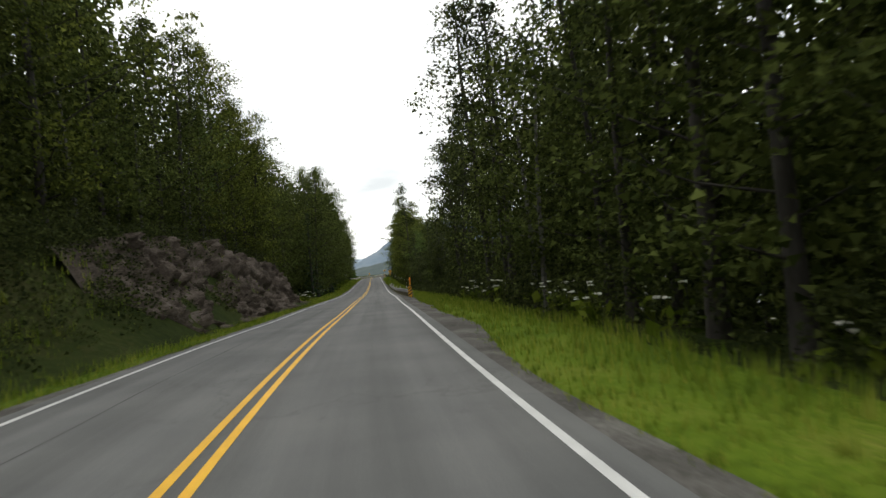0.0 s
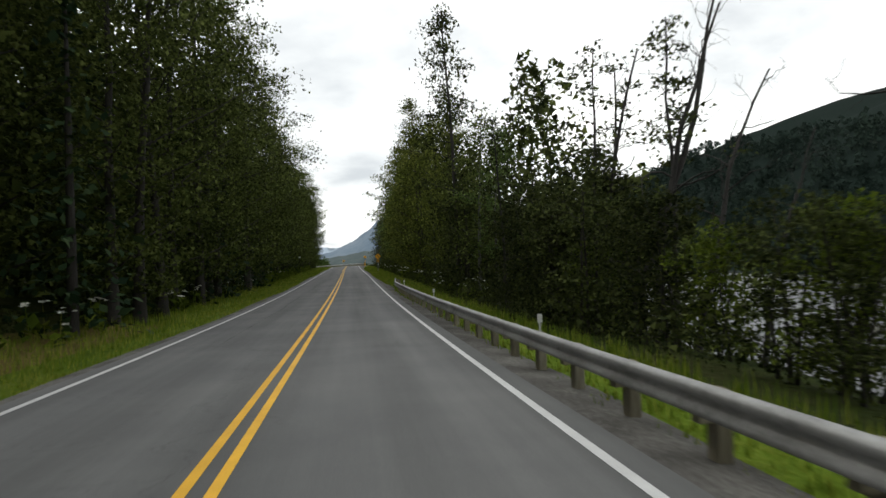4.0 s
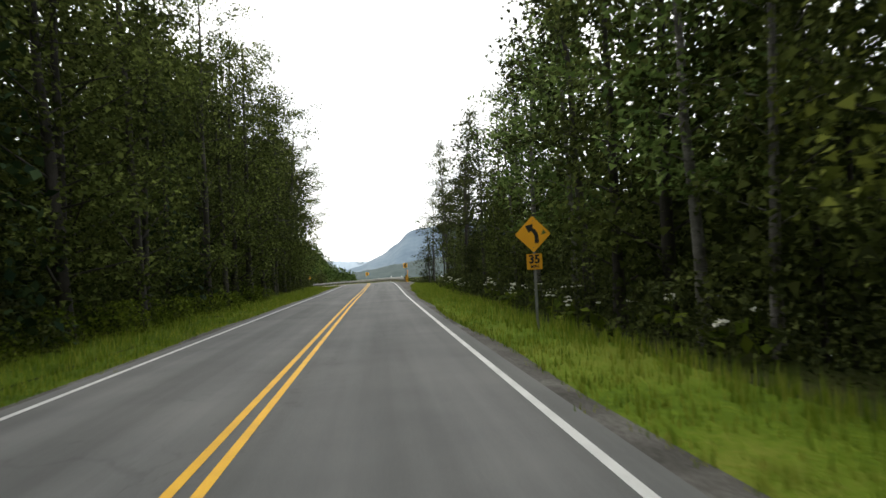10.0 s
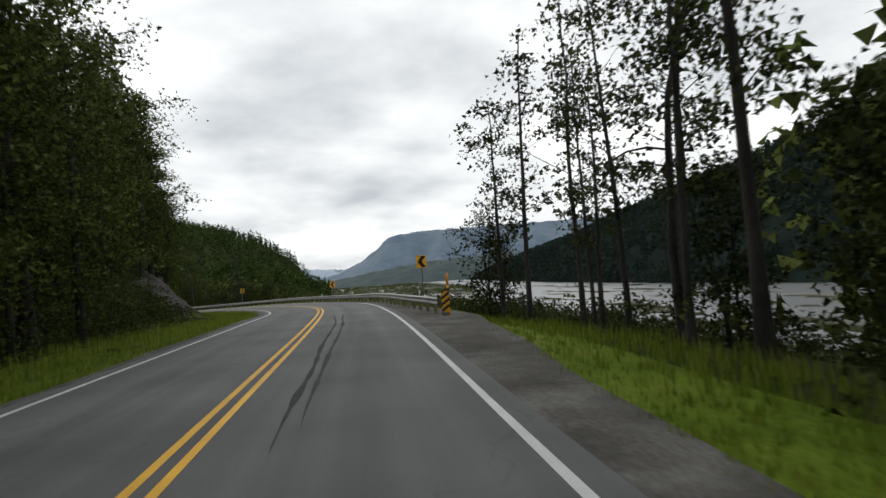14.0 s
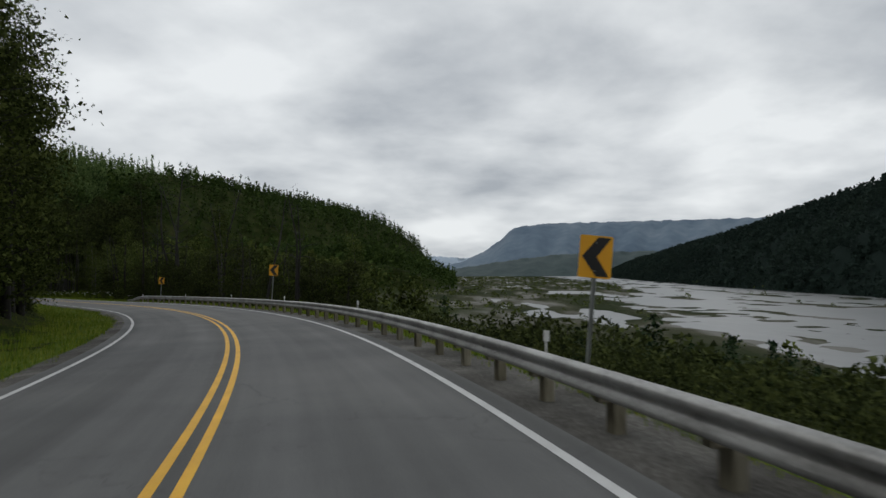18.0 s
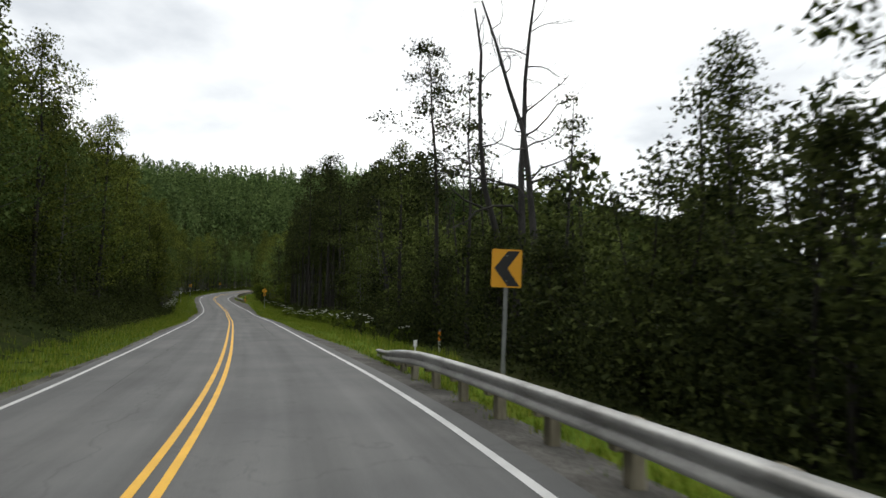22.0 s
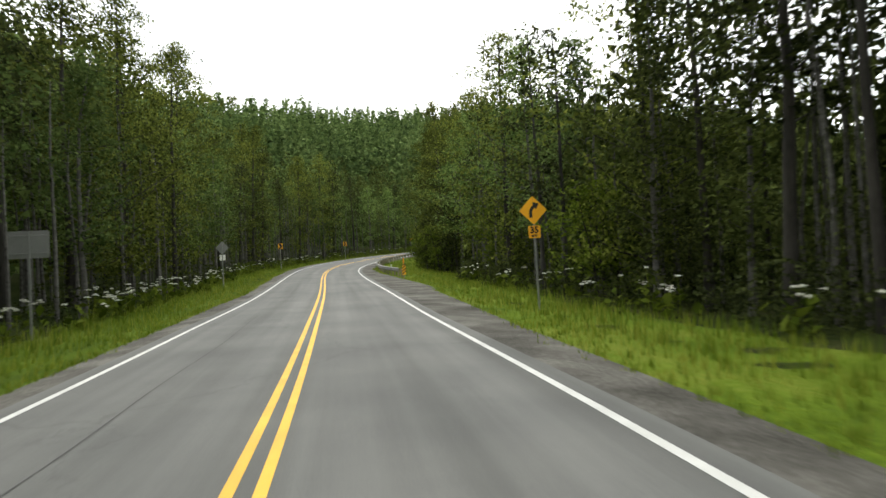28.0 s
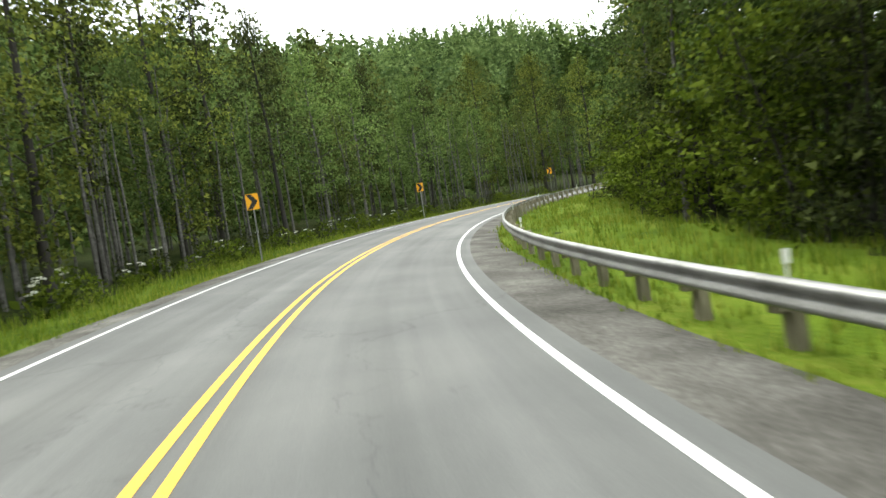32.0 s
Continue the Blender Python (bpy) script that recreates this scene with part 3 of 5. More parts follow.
def tree_shape(seed, height, crown_from, radius, top, clusters, per, size, stems=1, lean=0.03, thick=0.16, bare=0.0, droop=0.0, limbs=14, spread=0.42, core=0):
    """Places and faces of a broadleaf tree's wood and of its leaves. top: how pointed the crown is."""
    r = np.random.RandomState(seed)
    wood, tips = [], []
    ph = r.uniform(0, 6.28, 3)
    for k in range(stems):
        dx, dy = r.uniform(-1, 1, 2) * (lean * height + (0.9 if stems > 1 else 0))
        hh = height * r.uniform(0.85, 1.0)
        t = np.linspace(0, 1, 9)
        bend = np.cumsum(r.randn(9, 2) * 0.02 * height / 3, 0)
        p = np.stack([dx * t ** 1.3 + bend[:, 0] * t, dy * t ** 1.3 + bend[:, 1] * t, hh * t], 1)
        base = np.array([r.uniform(-0.5, 0.5), r.uniform(-0.5, 0.5), -0.4]) if stems > 1 else np.array([0, 0, -0.4])
        p[:, :2] += base[:2]
        p[0, 2] = -0.4
        rad = thick / math.sqrt(stems) * (1 - 0.9 * t) + 0.012
        rad[0] *= 1.35
        wood.append(tube(p, rad, 7))
        for q in range(limbs):
            f = crown_from + (1 - crown_from) * (q + r.uniform(0.1, 0.9)) / limbs
            o = np.array([np.interp(f, t, p[:, i]) for i in range(3)])
            g = (f - crown_from) / (1 - crown_from + 1e-6)
            a = q * 2.4 + r.uniform(-0.5, 0.5)
            lobe = 0.9 + 0.26 * math.sin(2 * a + ph[0] + 5 * g) + 0.2 * math.sin(11 * g + ph[1]) + (0.4 if r.uniform() < 0.12 else 0)
            reach = radius * max(0.16, (1 - g ** top)) * (0.55 + 0.45 * min(1, g * 4)) * r.uniform(0.7, 1.1) * lobe
            out = np.array([math.cos(a), math.sin(a), r.uniform(0.15, 0.6) - droop])
            u = np.linspace(0, 1, 5)[:, None]
            path = o + out * reach * u + np.array([0, 0, 0.18 * reach]) * (u ** 2) * (1 if droop < 0.3 else -1) + np.cumsum(r.randn(5, 3) * 0.05, 0) * u
            wood.append(tube(path[[0, 2, 4]] if bare < 0.5 else path, np.linspace(max(0.014, 0.3 * np.interp(f, t, rad)), 0.006, 3 if bare < 0.5 else 5), 3 if bare < 0.5 else 4))
            side = np.array([-math.sin(a), math.cos(a), 0.0])
            for m in (0.45, 0.7, 0.88, 1.0):
                tips.append(o + (path[-1] - o) * m + side * r.randn() * 0.28 * reach * min(m, 1.2 - m) + np.array([0, 0, r.uniform(-0.3, 0.12)]))
            if bare or limbs < 12:
                for w in range(3):
                    st = path[2 + w % 3]
                    tw = st + np.linspace(0, 1, 3)[:, None] * (out * 0.3 + r.randn(3) * 0.5) * reach * 0.4
                    wood.append(tube(tw, [0.012, 0.008, 0.004], 3))
        tips.append(p[-1])
        tips.append(p[-2])
    leaves = None
    if clusters and bare < 1:
        tips = np.array(tips)
        pick = tips[r.permutation(len(tips))[np.arange(clusters) % len(tips)]] + np.clip(r.randn(clusters, 3), -1.5, 1.5) * np.array([0.2, 0.2, 0.15])
        pick = pick[r.uniform(0, 1, clusters) >= bare]
        sp = spread * r.uniform(0.55, 1.35, (len(pick), 1, 1))
        c = np.clip(r.randn(len(pick), per, 3), -1.7, 1.7) * sp * np.array([1, 1, 0.5])
        c[:, :, 2] -= 0.35 * (c[:, :, 0] ** 2 + c[:, :, 1] ** 2)
        leaves = leaf_tris((pick[:, None] + c).reshape(-1, 3), size * 1.05, r)
        if core:
            g = r.uniform(0, 0.85, core)
            a, q = r.uniform(0, 6.283, core), np.sqrt(r.uniform(0, 1, core)) * radius * 0.6 * (1 - g ** top) * np.minimum(1, 0.4 + g * 4)
            inner = np.stack([np.cos(a) * q, np.sin(a) * q, height * 0.93 * (crown_from + (1 - crown_from) * g)], -1)
            leaves = joined([leaves, leaf_tris(inner, 0.19, r)])
    return joined(wood), leaves


def spruce_shape(seed, height, radius, per=26, rows=26, size=0.3):
    r = np.random.RandomState(seed)
    wood = [tube([[0, 0, -0.4], [0, 0, height * 0.5], [0, 0, height]], [0.17, 0.1, 0.01], 6)]
    cs = []
    for k in range(rows):
        f = 0.06 + 0.94 * k / rows
        for q in range(5):
            a = k * 1.9 + q * 1.257 + r.uniform(-0.25, 0.25)
            ln = radius * (1 - f) ** 0.85 * r.uniform(0.7, 1.1) + 0.1
            u = np.linspace(0.15, 1, max(3, int(per * (1 - f) * 0.35)))[:, None]
            p = np.array([0, 0, f * height]) + u * ln * np.array([math.cos(a), math.sin(a), -0.28])
            cs.append(p + r.randn(len(p), 3) * 0.07)
    return joined(wood), leaf_cards(np.concatenate(cs), size, r, 0.8)


def crooked_shape(seed, height, limbs=8, thick=0.16):
    """A dead tree: a wavering trunk that tapers to a broken top, and crooked limbs that fork twice."""
    r = np.random.RandomState(seed)
    wood = []

    def grow(start, way, length, rad, depth):
        pts, d = [np.array(start, float)], np.array(way, float)
        n = 8 if depth == 0 else 5
        for _ in range(n):
            d = d + r.randn(3) * (0.09 if depth == 0 else 0.32) + np.array([0, 0, 0.04])
            d /= np.linalg.norm(d)
            pts.append(pts[-1] + d * length / n)
        radii = np.linspace(rad, rad * (0.22 if depth == 0 else 0.3), n + 1)
        wood.append(tube(pts, radii, 7 if depth == 0 else 4 if depth == 1 else 3))
        if depth == 2:
            return
        for q in range(limbs if depth == 0 else 3):
            f = 0.38 + 0.6 * (q + r.uniform(0, 1)) / limbs if depth == 0 else r.uniform(0.35, 1)
            k = f * n
            o = pts[int(k)] + (pts[min(n, int(k) + 1)] - pts[int(k)]) * (k - int(k))
            a = r.uniform(0, 6.283)
            out = np.array([math.cos(a), math.sin(a), r.uniform(-0.1, 0.9)]) if depth == 0 else d + r.randn(3) * 0.8
            grow(o, out / np.linalg.norm(out), length * ((0.26 - 0.14 * f) * r.uniform(0.6, 1.3) if depth == 0 else 0.5), max(0.012, np.interp(k, range(n + 1), radii) * 0.42), depth + 1)

    grow((0, 0, -0.4), (0, 0, 1), height + 0.4, thick, 0)
    return joined(wood), None


KINDS = {}


def kind(name, shape, bark, leaf):
    (wv, wf), lv = shape
    KINDS.setdefault(name, []).append((np_mesh("trunk", wv, wf, bark, True), np_mesh("crown", *lv, leaf) if lv else None))


for q in range(4):
    kind("poplar", tree_shape(10 + q, 15.5, 0.07, 2.8, 2.2, 112, 38, 0.132, thick=0.17, limbs=26, spread=0.44, core=520), BARK, LEAF)
    kind("broad", tree_shape(15 + q, 15.5, 0.08, 3.0, 4.5, 118, 40, 0.135, thick=0.19, limbs=28, spread=0.47, core=560), BARK, LEAF)
    kind("aspen", tree_shape(25 + q, 14.5, 0.24, 2.7, 2.0, 110, 38, 0.128, thick=0.12, limbs=26, spread=0.42, core=480), BIRCH, LEAF_ASPEN)
    kind("tall", tree_shape(20 + q, 17.5, 0.3, 2.4, 2.0, 84, 40, 0.132, thick=0.16, limbs=20, spread=0.44, core=300), BARK, LEAF_DARK)
    kind("birch", tree_shape(30 + q, 12.5, 0.16, 2.1, 2.2, 84, 36, 0.12, thick=0.1, limbs=22, spread=0.42, core=270), BIRCH, LEAF)
    kind("alder", tree_shape(40 + q, 7.5, 0.04, 2.4, 2.6, 105, 30, 0.14, stems=3, thick=0.12, limbs=10, spread=0.42, core=384), BARK, LEAF_DARK)
    kind("willow", tree_shape(50 + q, 6.0, 0.04, 2.2, 2.6, 95, 30, 0.14, stems=4, thick=0.1, limbs=8, spread=0.4, core=288), BARK, LEAF_LIGHT)
    kind("snag", crooked_shape(60 + q, 12.0, 7 + 2 * q), DEADWOOD, LEAF)
    kind("thin", tree_shape(70 + q, 14.5, 0.3, 1.9, 2.2, 54, 24, 0.15, thick=0.11, bare=0.2, limbs=18, lean=0.04, spread=0.38), DEADWOOD, LEAF_DARK)
    kind("giant", tree_shape(90 + q, 22.0, 0.07, 4.7, 6.5, 200, 42, 0.135, thick=0.24, limbs=34, spread=0.52, core=1500), BARK, LEAF)
    kind("cottonwood", tree_shape(95 + q, 20.0, 0.08, 4.0, 3.2, 170, 42, 0.135, thick=0.2, limbs=32, spread=0.5, core=1200), BARK, LEAF_MID)
    kind("pole", tree_shape(100 + q, 19.0, 0.48, 2.5, 2.2, 76, 38, 0.135, thick=0.17, limbs=20, spread=0.46, core=200, lean=0.02), BARK, LEAF_DARK)
for q in range(3):
    kind("spruce", spruce_shape(80 + q, 14, 2.3), BARK, NEEDLES)

TREE_LABELS = {
    "giant": ("very tall broad-crowned poplar leaning out over the road", "tree"), "cottonwood": ("large cottonwood with a light green rounded crown", "tree"),
    "pole": ("tall straight poplar with a long bare dark trunk", "tree"), "broad": ("tall broad-crowned poplar leaning out over the road", "tree"), "aspen": ("light green leafy aspen with a slim pale trunk", "aspen"),
    "poplar": ("balsam poplar in full green leaf beside the road", "tree"), "tall": ("tall poplar with a bare lower trunk and dark crown", "tree"),
    "birch": ("slim birch with pale bark and green leaves", "birch"), "alder": ("dark green many-stemmed alder at the wood's edge", "alder"),
    "willow": ("light green bushy willow by the roadside", "bush"), "snag": ("bare grey dead tree with broken branches", "dead tree"),
    "thin": ("thin half-bare tree with sparse leaves", "tree"), "spruce": ("dark green spruce standing in the wood", "spruce")}
TREE_COUNT = [0]


def plant(name, s, lat, scale=1.0, turn=None, rng=None, squash=1.0, tilt=0.0):
    rng = rng or np.random
    mesh = KINDS[name][TREE_COUNT[0] % len(KINDS[name])]
    TREE_COUNT[0] += 1
    x, y, _ = on(s, lat)
    z = float(land(np.array([x]), np.array([y]))[0])
    turn = rng.uniform(0, 360) if turn is None else turn
    label, cat = TREE_LABELS[name]
    ob = thing({"willow": "bush", "snag": "dead_tree", "alder": "alder", "birch": "birch", "aspen": "aspen", "spruce": "spruce"}.get(name, "tree"), label, cat, pose(x, y, z, tilt, 0, turn) @ Matrix.Diagonal((scale * squash, scale * squash, scale, 1)), "roadside trees")
    part("trunk", mesh[0], ob)
    if mesh[1]:
        part("crown", mesh[1], ob)
    return ob


def row_of(spec, seed):
    """Trees along a stretch of the road: from, to, spacing, lat, spread of lat, kinds, smallest and largest scale."""
    r = np.random.RandomState(seed)
    for s0, s1, gap, lat, jit, names, lo, hi in spec:
        s = s0
        while s < s1:
            plant(names[r.randint(len(names))], s + r.uniform(-0.4, 0.4) * gap, lat + r.uniform(-jit, jit), r.uniform(lo, hi), rng=r, squash=r.uniform(0.9, 1.2))
            s += gap * r.uniform(0.75, 1.25)


row_of([
    # right of the road
    (2, 52, 3.4, 10.4, 1.2, ["poplar", "tall", "tall", "poplar", "birch"], 1.05, 1.3),
    (54, 79, 3.4, 10.8, 1.2, ["tall", "poplar", "tall"], 0.95, 1.15),
    (92, 110, 2.0, 9.6, 1.0, ["alder", "alder", "willow"], 0.45, 0.7),
    (102, 116, 2.6, 10.6, 1.2, ["alder", "thin", "alder"], 0.7, 0.85),
    (107, 117, 2.6, 10.0, 1.0, ["thin", "alder", "thin", "snag"], 0.7, 0.88),
    (118, 125, 3.4, 9.8, 0.8, ["aspen", "alder", "birch"], 0.7, 0.9),
    (124, 134, 3.6, 9.4, 0.8, ["alder", "birch"], 0.9, 1.05),
    (136, 152, 4.2, 10.4, 0.8, ["cottonwood", "birch", "cottonwood"], 0.85, 1.0),
    (153, 195, 3.9, 9.8, 0.8, ["cottonwood", "tall", "cottonwood", "poplar"], 0.95, 1.1),
    (195, 226, 3.8, 10.0, 1.0, ["tall", "aspen", "poplar", "birch"], 1.0, 1.2),
    (226, 284, 2.4, 10.8, 1.8, ["thin", "tall", "thin", "thin", "snag"], 0.8, 1.1),
    (226, 258, 3.6, 10.2, 1.2, ["alder", "alder", "birch"], 0.5, 0.75),
    (386, 400, 2.4, 14.0, 3.0, ["alder", "alder", "willow"], 0.55, 0.8),
    (384, 402, 2.6, 19.0, 3.0, ["alder", "alder", "willow"], 0.8, 1.05),
    (400, 464, 2.7, 12.2, 2.0, ["alder", "alder", "birch", "alder", "thin", "snag"], 0.62, 0.92),
    (464, 500, 2.2, 12.0, 2.2, ["pole", "pole", "tall", "pole", "pole"], 0.85, 1.1),
    (500, 528, 2.4, 13.4, 1.8, ["pole", "pole", "tall", "birch"], 0.85, 1.1),
    (530, 562, 3.0, 13.0, 1.0, ["aspen", "thin", "cottonwood", "willow"], 0.9, 1.1),
    (566, 660, 3.1, 14.2, 1.4, ["aspen", "cottonwood", "tall", "aspen"], 0.9, 1.15),
    (572, 665, 2.7, 12.6, 0.8, ["willow", "alder", "birch", "willow"], 0.6, 1.15),
    # left of the road
    (-4, 30, 3.8, -12.0, 1.0, ["poplar", "birch", "poplar", "alder"], 0.85, 1.05),
    (30, 56, 3.4, -12.4, 0.8, ["cottonwood", "birch", "broad", "poplar"], 0.95, 1.15),
    (57, 92, 3.2, -12.4, 1.0, ["cottonwood", "poplar", "cottonwood", "aspen"], 0.92, 1.12),
    (93, 108, 3.6, -12.2, 0.8, ["giant", "poplar", "giant"], 0.88, 1.02),
    (108, 155, 3.8, -8.6, 0.6, ["giant", "spruce", "giant", "giant"], 0.98, 1.15),
    (155, 262, 3.8, -9.4, 0.9, ["giant", "spruce", "tall", "giant", "giant"], 0.9, 1.08),
    (262, 285, 3.4, -10.6, 0.8, ["giant", "tall", "giant", "poplar"], 0.78, 0.95),
    (300, 353, 4.0, -14.2, 1.2, ["poplar", "birch", "poplar"], 0.95, 1.2),
    (353, 392, 4.0, -9.6, 0.8, ["poplar", "birch", "poplar", "tall"], 0.95, 1.15),
    (392, 425, 3.8, -12.4, 1.2, ["poplar", "cottonwood", "birch", "aspen"], 0.85, 1.05),
    (425, 510, 3.9, -13.2, 1.2, ["aspen", "cottonwood", "poplar", "cottonwood"], 0.85, 1.05),
    (510, 700, 3.5, -11.6, 1.6, ["aspen", "birch", "cottonwood", "aspen", "cottonwood", "tall"], 0.85, 1.15),
], 11)
rz = np.random.RandomState(21)
for s, lat, sc, nm, ti in ((128, 8.8, 1.2, "tall", 0),
                           (382, 9.3, 0.92, "snag", 0), (385, 13.3, 1.1, "snag", -2), (385.7, 14.0, 0.95, "snag", 3), (386, 20.9, 0.95, "birch", 0),
                           (397, 10.3, 1.05, "birch", 0), (397.4, 10.7, 1.2, "snag", 1), (396.4, 10.0, 1.02, "snag", -2), (394, 11.4, 0.75, "snag", 1), (395, 12.4, 0.65, "snag", -3), (396, 17.3, 0.75, "snag", 4), (391, 15.5, 0.6, "snag", -4),
                           (412, 11.4, 0.78, "thin", 0), (405, 12.6, 0.72, "poplar", 0), (407, 14.2, 0.8, "birch", 0), (405, 15.5, 1.2, "alder", 0), (419, 12.2, 1.6, "snag", 1), (421, 13.5, 1.45, "snag", -2), (416.5, 12.6, 1.4, "snag", 3), (424, 12, 1.1, "thin", 0), (416, 20, 1.25, "alder", 0),
                           (434, 10.8, 0.95, "poplar", 0), (427, 11.3, 0.95, "pole", 0), (287, 9.6, 0.85, "alder", 0), (352, -10.4, 1.1, "broad", 0), (357, -9.8, 1.15, "broad", 0), (363, -9.6, 1.1, "broad", 0), (371, -9.4, 1.05, "broad", 0),
                           (252, -9.2, 1.5, "snag", 2), (259, -9.6, 1.55, "snag", -3), (264, -9.4, 1.4, "snag", 4), (474, 9.3, 0.5, "snag", 4), (262, 12.5, 0.9, "alder", 0), (265, 14.5, 1.0, "alder", 0), (268, 12, 0.75, "alder", 0), (259, 11.2, 0.8, "alder", 0), (256, 13, 0.9, "alder", 0)):
    plant(nm, s, lat, sc, rng=rz, tilt=ti)
for s, lat, sc, nm, turn, ti in ((103, 10.4, 1.02, "snag", 90, 6), (101.5, 10.6, 0.9, "snag", 80, 6), (99.5, 10.8, 0.72, "snag", 95, 9), (93, 10.0, 0.8, "snag", 85, 14), (92.6, 10.4, 0.42, "snag", 60, 20), (96.5, 10.8, 0.5, "snag", 100, 12),
                                 (106, 10.2, 0.85, "snag", 20, 4), (109, 10.8, 0.9, "snag", 140, 5), (89, 8.6, 0.42, "alder", 0, 0), (91.5, 9.0, 0.45, "alder", 70, 0), (80, 8.7, 0.58, "birch", 0, 0), (78.6, 9.6, 0.85, "alder", 40, 0), (76.5, 9.0, 0.6, "alder", 10, 0), (81, 8.9, 0.28, "thin", 30, 0), (80, 9.4, 0.3, "willow", 30, 0)):
    plant(nm, s, lat, sc, turn, rz, 1.0, ti)


# ---- the woods behind: many trees in one mass ----
def mass(name, label, places, shapes, leaf, bark=None, seed=0, lo=0.8, hi=1.15):
    r = np.random.RandomState(seed)
    per = [[] for _ in shapes]
    for p in places:
        per[r.randint(len(shapes))].append(p)
    vs, fs, k = [], [], 0
    for (v, f), ps in zip(shapes, per):
        if not ps:
            continue
        ps = np.array(ps)
        a, sc = r.uniform(0, 6.283, len(ps)), r.uniform(lo, hi, len(ps))
        c, s_ = np.cos(a) * sc, np.sin(a) * sc
        x = ps[:, 0, None] + c[:, None] * v[None, :, 0] - s_[:, None] * v[None, :, 1]
        y = ps[:, 1, None] + s_[:, None] * v[None, :, 0] + c[:, None] * v[None, :, 1]
        z = ps[:, 2, None] + sc[:, None] * v[None, :, 2]
        vs.append(np.stack([x, y, z], -1).reshape(-1, 3))
        fs.append((f[None] + (np.arange(len(ps)) * len(v))[:, None, None]).reshape(-1, f.shape[1]) + k)
        k += len(ps) * len(v)
    ob = new(name, np_mesh(name, np.concatenate(vs), np.concatenate(fs), leaf))
    return tagged(ob, label, "woods", kind="stuff")


def with_land(xy):
    xy = np.asarray(xy)
    return np.column_stack([xy, land(xy[:, 0], xy[:, 1])])


def coarse(seed, height, radius, n, size, low=0.1, top=1.6, up=0.35):
    """A far tree's crown of big leaf cards."""
    r = np.random.RandomState(seed)
    g = r.uniform(0, 1, n)
    a, q = r.uniform(0, 6.283, n), np.sqrt(r.uniform(0.2, 1, n)) * radius * (1 - g ** top) ** 0.6 + 0.1
    c = np.stack([np.cos(a) * q, np.sin(a) * q, height * (low + (1 - low) * g)], -1)
    return leaf_tris(c, size, r, up)


rw = np.random.RandomState(31)
close_w, close_d, close_a, deep, deep_a = [], [], [], [], []
for s0, s1, a, b, n in ((0, 80, 13, 20, 85), (124, 140, 13.0, 20, 14), (152, 228, 12.0, 20, 110), (-10, 55, -12.4, -20, 75), (98, 276, -12.4, -20, 180), (276, 312, -14, -24, 70), (306, 425, -15, -26, 150)):
    for k, p in enumerate(on(rw.uniform(s0, s1, n), rw.uniform(a, b, n))):
        (close_w if k % 3 else close_d).append(p[:2])
low_w = [p[:2] for s0, s1, a, b, n in ((228, 258, 12.5, 20, 34), (42, 98, -13.5, -22, 75), (416, 462, 15, 28, 60), (462, 530, 20, 29, 100), (530, 562, 13.5, 22, 60)) for p in on(rw.uniform(s0, s1, n), rw.uniform(a, b, n))]
for s0, s1, a, b, n in ((562, 700, 15.5, 26, 160), (425, 700, -13.5, -23, 300), (700, 775, 9, 30, 70), (700, 775, -10, -30, 70)):
    close_a += [p[:2] for p in on(rw.uniform(s0, s1, n), rw.uniform(a, b, n))]
for s0, s1, a, b, n in ((0, 80, 20, 42, 120), (155, 280, 20, 38, 190), (132, 155, 22, 38, 18), (-10, 276, -20, -48, 420), (276, 310, -24, -50, 110)):
    deep += [p[:2] for p in on(rw.uniform(s0, s1, n), rw.uniform(a, b, n))]
for s0, s1, a, b, n in ((562, 700, 26, 55, 220), (306, 425, -26, -60, 320), (425, 700, -23, -58, 520)):
    deep_a += [p[:2] for p in on(rw.uniform(s0, s1, n), rw.uniform(a, b, n))]
low_deep = [p[:2] for s0, s1, a, b, n in ((445, 562, 22, 50, 230), (418, 445, 26, 60, 80)) for p in on(rw.uniform(s0, s1, n), rw.uniform(a, b, n))]
mass("woods_poplar", "dense green poplar and birch wood behind the roadside trees", with_land(close_w), [coarse(100 + q, 16, 2.9, 420, 0.36, 0.02) for q in range(5)], LEAF, seed=1, lo=0.8, hi=1.2)
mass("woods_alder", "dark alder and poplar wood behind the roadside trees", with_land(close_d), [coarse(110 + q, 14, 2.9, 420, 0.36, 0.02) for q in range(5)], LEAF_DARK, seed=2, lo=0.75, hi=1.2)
mass("woods_mixed", "dense dark mixed wood below the taller trees", with_land(low_w), [coarse(180 + q, 10, 2.5, 380, 0.34, 0.02, 2.2) for q in range(5)], LEAF, seed=13, lo=0.7, hi=1.05)
mass("woods_aspen", "light green aspen wood behind the roadside trees", with_land(close_a), [coarse(170 + q, 13.5, 2.7, 380, 0.33, 0.26) for q in range(5)], LEAF_ASPEN, seed=9, lo=0.75, hi=1.1)
mass("deep_woods", "green wood further in from the road", with_land(deep), [coarse(115 + q, 15, 2.9, 130, 0.75, 0.03) for q in range(5)], LEAF, seed=8, lo=0.75, hi=1.15)
mass("deep_mixed", "dark mixed wood further in from the road", with_land(low_deep), [coarse(185 + q, 10, 2.8, 110, 0.75, 0.03, 2.0) for q in range(5)], LEAF, seed=14, lo=0.75, hi=1.1)
mass("deep_aspens", "light green wood further in from the road", with_land(deep_a), [coarse(175 + q, 13, 2.9, 130, 0.75, 0.03) for q in range(5)], LEAF_ASPEN, seed=12, lo=0.75, hi=1.1)
